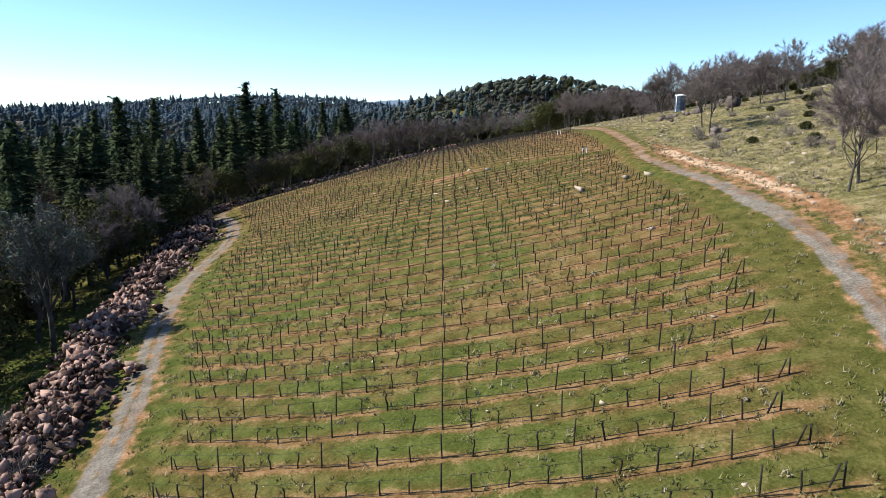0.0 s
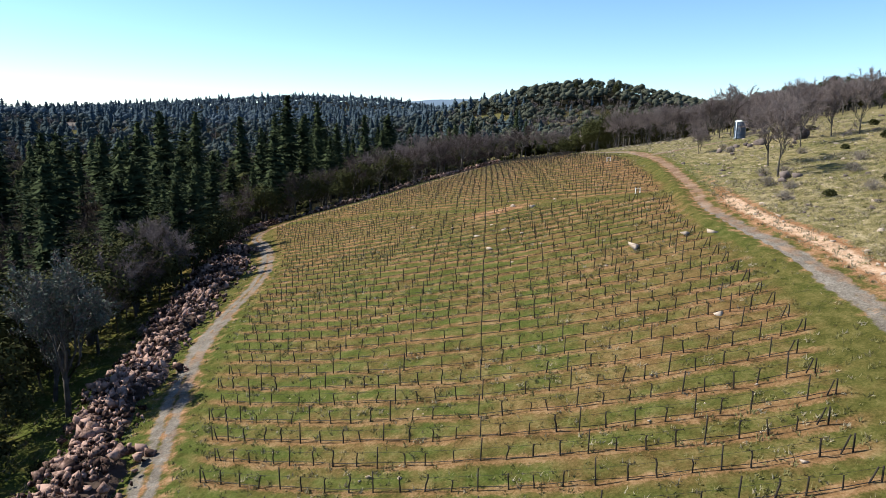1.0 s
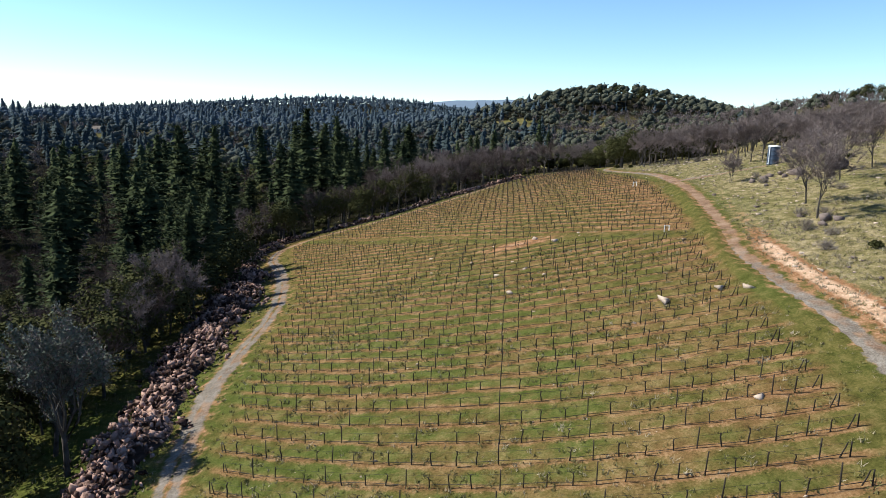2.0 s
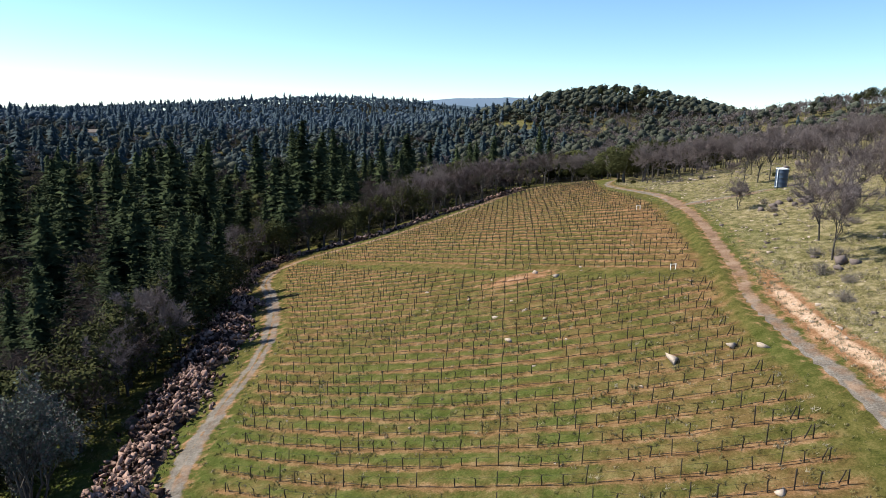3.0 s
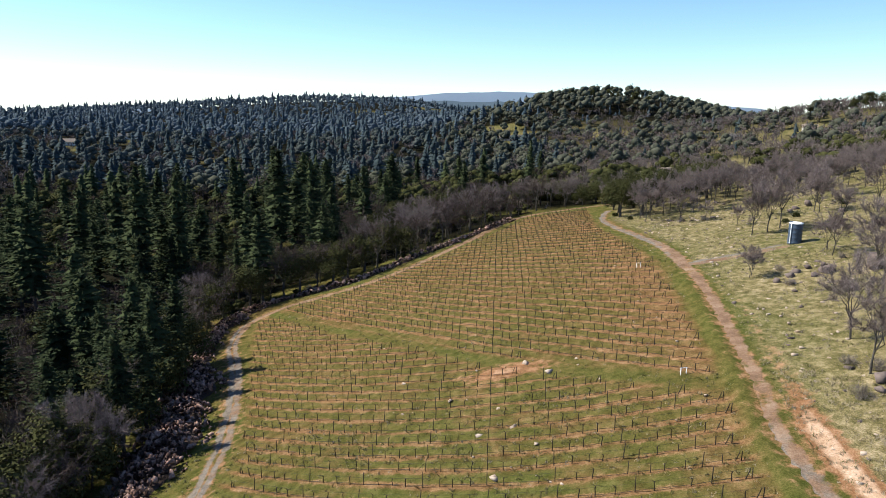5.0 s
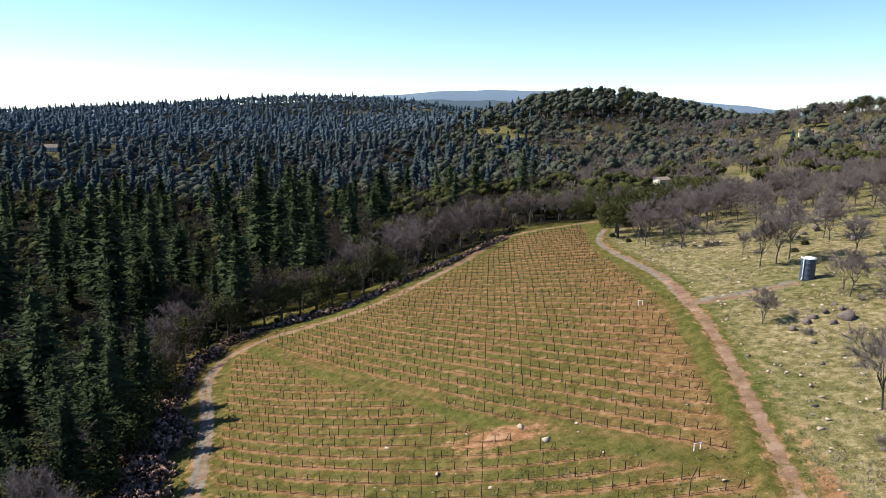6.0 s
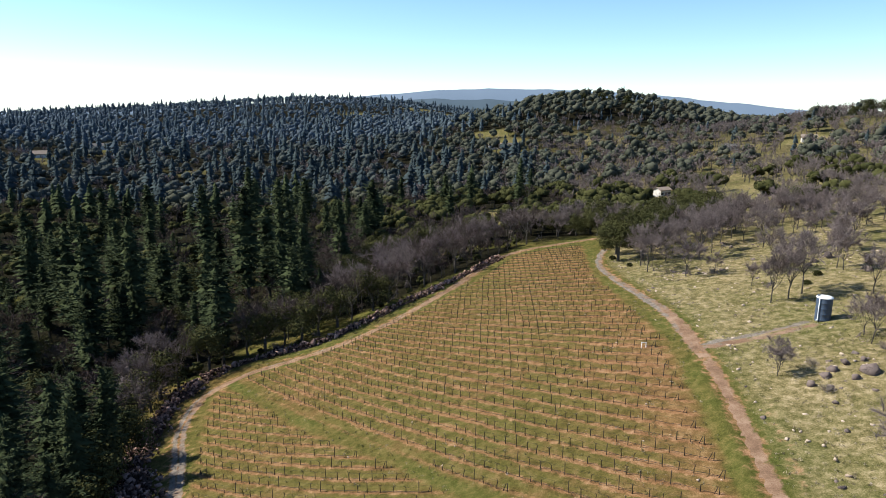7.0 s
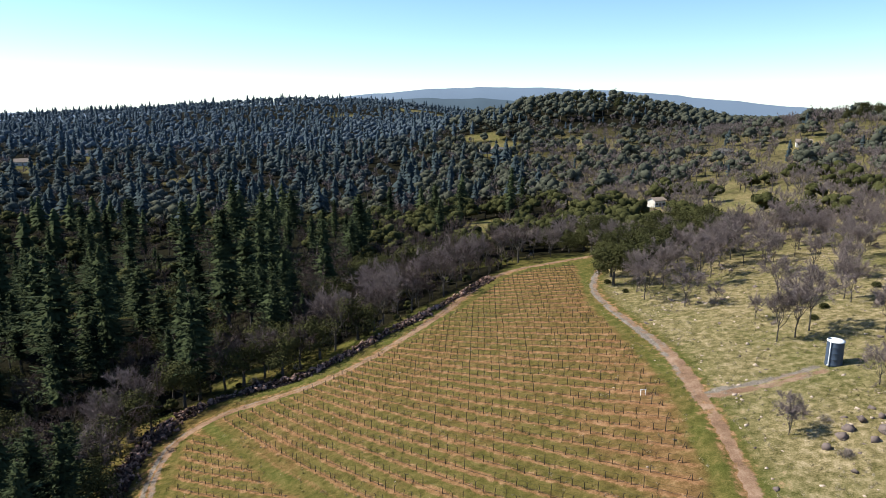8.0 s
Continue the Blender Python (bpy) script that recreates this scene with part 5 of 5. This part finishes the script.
WHITE = material("white_paint", [(0.6, 0.6, 0.58), (0.78, 0.78, 0.76), (0.84, 0.84, 0.82)], 1.2, 8, rough=0.55)


def lathe(points, sides=40):
    """A turned shape from (radius, height) pairs."""
    s = []
    f = []
    for k, (r, z) in enumerate(points):
        s += [(r * math.cos(math.tau * a / sides), r * math.sin(math.tau * a / sides), z) for a in range(sides)]
    for k in range(len(points) - 1):
        for a in range(sides):
            f.append((k * sides + a, k * sides + (a + 1) % sides, (k + 1) * sides + (a + 1) % sides, (k + 1) * sides + a))
    return s, f


TX, TY = 52.2, 154.2
tank = tagged(new("water_tank"), "dark blue upright water tank with white roof and pipe", "water tank")
tank.matrix_basis = Matrix.Translation((TX, TY, land(TX, TY) - 0.05))
TR, TH = 1.12, 3.5
ribs = [(0.0, -0.35), (TR, -0.35)]
for k in range(4):
    z = TH * (k + 0.15) / 4
    ribs += [(TR, z), (TR + 0.008, z + 0.02), (TR + 0.008, z + 0.05), (TR, z + 0.07)]
ribs.append((TR, TH))
part("shell", mesh_of("shell", *lathe(ribs), TANK_BLUE, True), tank)
part("roof", mesh_of("roof", *lathe([(TR + 0.06, TH + 0.02), (TR + 0.06, TH + 0.12), (TR * 0.6, TH + 0.24), (0.02, TH + 0.32)]), WHITE, True), tank, "white painted roof")
hatch = part("hatch", mesh_of("hatch", *lathe([(0.24, 0), (0.24, 0.12), (0.0, 0.14)], 16), TANK_BLUE), tank, "dark round hatch")
hatch.matrix_basis = Matrix.Translation((-0.75, 0.35, TH + 0.2))
pipe = Soup()
pipe.tube([(-TR * 0.86 - 0.1, -TR * 0.56 - 0.06, 0.0), (-TR * 0.86 - 0.1, -TR * 0.56 - 0.06, TH * 0.5), (-TR * 0.86 - 0.1, -TR * 0.56 - 0.06, TH + 0.05), (-TR * 0.7, -TR * 0.46, TH + 0.16)], [0.07, 0.07, 0.07, 0.06], 8)
part("side_pipe", pipe.mesh("side_pipe", WHITE, True), tank, "white vertical pipe")
valve = Soup()
valve.tube([(-TR * 0.86 - 0.1, -TR * 0.56 - 0.06, 0.15), (-TR * 1.2, -TR * 0.75, 0.15)], [0.08, 0.08], 8)
part("outlet", valve.mesh("outlet", WHITE, True), tank, "short white outlet pipe")

# ---- small white frames at two rows ----


def white_frame(x, y, turn):
    fr = tagged(new("white_frame"), "small white pipe frame standing at a vine row", "pipe frame", "white frames")
    fr.matrix_basis = place_on(x, y, turn, 0.8)
    for a in (-0.45, 0.45):
        leg = Soup()
        leg.tube([(a, 0, -0.1), (a, 0, 1.15)], [0.06, 0.06], 6)
        part("upright", leg.mesh("upright", WHITE), fr)
    rail = Soup()
    rail.tube([(-0.6, 0, 1.05), (0.6, 0, 1.1)], [0.05, 0.05], 6)
    part("rail", rail.mesh("rail", WHITE), fr)


white_frame(22, 107.5, 0.3)
white_frame(25.6, 153.5, 0.2)

# ---- distant houses ----
ROOF = material("grey_roof", [(0.03, 0.028, 0.026), (0.06, 0.055, 0.05), (0.1, 0.095, 0.09)], 0.8, 8, spread=0.3)
TAN_ROOF = material("tan_roof", [(0.1, 0.075, 0.055), (0.17, 0.13, 0.1), (0.24, 0.19, 0.15)], 0.8, 8)
STUCCO = material("stucco", [(0.3, 0.27, 0.23), (0.45, 0.42, 0.36), (0.55, 0.52, 0.47)], 0.5, 8, spread=0.1)
PANE = material("window_pane", [(0.015, 0.02, 0.025), (0.03, 0.035, 0.04)], 0.5, rough=0.15, gloss=0.5)


def box_mesh(name, x0, x1, y0, y1, z0, z1, mat):
    v = [(x, y, z) for z in (z0, z1) for y in (y0, y1) for x in (x0, x1)]
    return mesh_of(name, v, [(0, 2, 3, 1), (4, 5, 7, 6), (0, 1, 5, 4), (1, 3, 7, 5), (3, 2, 6, 7), (2, 0, 4, 6)], mat)


def house(x, y, turn, long, deep, high, rise, roof_mat, label, windows=3):
    """A gabled house with walls, an overhanging roof, a door and windows."""
    h = tagged(new("house"), label, "house")
    h.matrix_basis = Matrix.Translation((x, y, land(x, y) - 0.3)) @ Euler((0, 0, turn)).to_matrix().to_4x4()
    a, b = long / 2, deep / 2
    v = [(-a, -b, -1), (a, -b, -1), (a, b, -1), (-a, b, -1), (-a, -b, high), (a, -b, high), (a, b, high), (-a, b, high), (-a, 0, high + rise), (a, 0, high + rise)]
    part("wall", mesh_of("house_wall", v, [(0, 1, 5, 4), (2, 3, 7, 6), (1, 2, 6, 9, 5), (3, 0, 4, 8, 7)], STUCCO), h)
    o = 0.5
    k = rise / b
    r = [(-a - o, -b - o, high - o * k), (a + o, -b - o, high - o * k), (a + o, 0, high + rise), (-a - o, 0, high + rise), (a + o, b + o, high - o * k), (-a - o, b + o, high - o * k)]
    r += [(p, q, z + 0.2) for p, q, z in r]
    part("roof", mesh_of("house_roof", r, [(0, 3, 2, 1), (3, 5, 4, 2), (6, 7, 8, 9), (9, 8, 10, 11), (0, 1, 7, 6), (4, 5, 11, 10), (1, 2, 8, 7), (2, 4, 10, 8), (3, 0, 6, 9), (5, 3, 9, 11)], roof_mat), h)
    for n in range(windows):
        wx = -a + long * (n + 0.5) / windows
        if n == 1:
            part("door", box_mesh("house_door", wx - 0.5, wx + 0.5, -b - 0.06, -b + 0.05, 0.0, 2.1, TAN_ROOF), h)
        else:
            w = part("window", box_mesh("window", wx - 0.8, wx + 0.8, -b - 0.06, -b + 0.05, 1.0, 2.2, WHITE), h)
            part("pane", box_mesh("window_pane", wx - 0.7, wx + 0.7, -b - 0.09, -b - 0.05, 1.1, 2.1, PANE), w)
    return h


house(74.5, 347, 0.5, 5.6, 4.4, 3.1, 0.9, TAN_ROOF, "small cream building with a low tan roof among oaks")
house(-340, 622, 0.5, 19, 8, 3.0, 2.0, ROOF, "long low house with a grey roof in the woods", 5)
house(-344, 556, 0.4, 11, 6, 3.2, 2.2, TAN_ROOF, "low house with a tan roof in the woods")
house(16, 600, 0.2, 12, 8, 3.2, 1.8, ROOF, "white house with a grey roof below a green meadow")
house(4, 604, 0.1, 10, 7, 3, 1.6, TAN_ROOF, "pale house with a tan roof below a green meadow")
house(150, 490, -0.2, 8, 6, 2.6, 1.6, ROOF, "small pale house with a grey roof among bare oaks")
house(187, 470, -0.3, 8, 5, 2.4, 1.6, TAN_ROOF, "tan-roofed house high on the wooded hill")
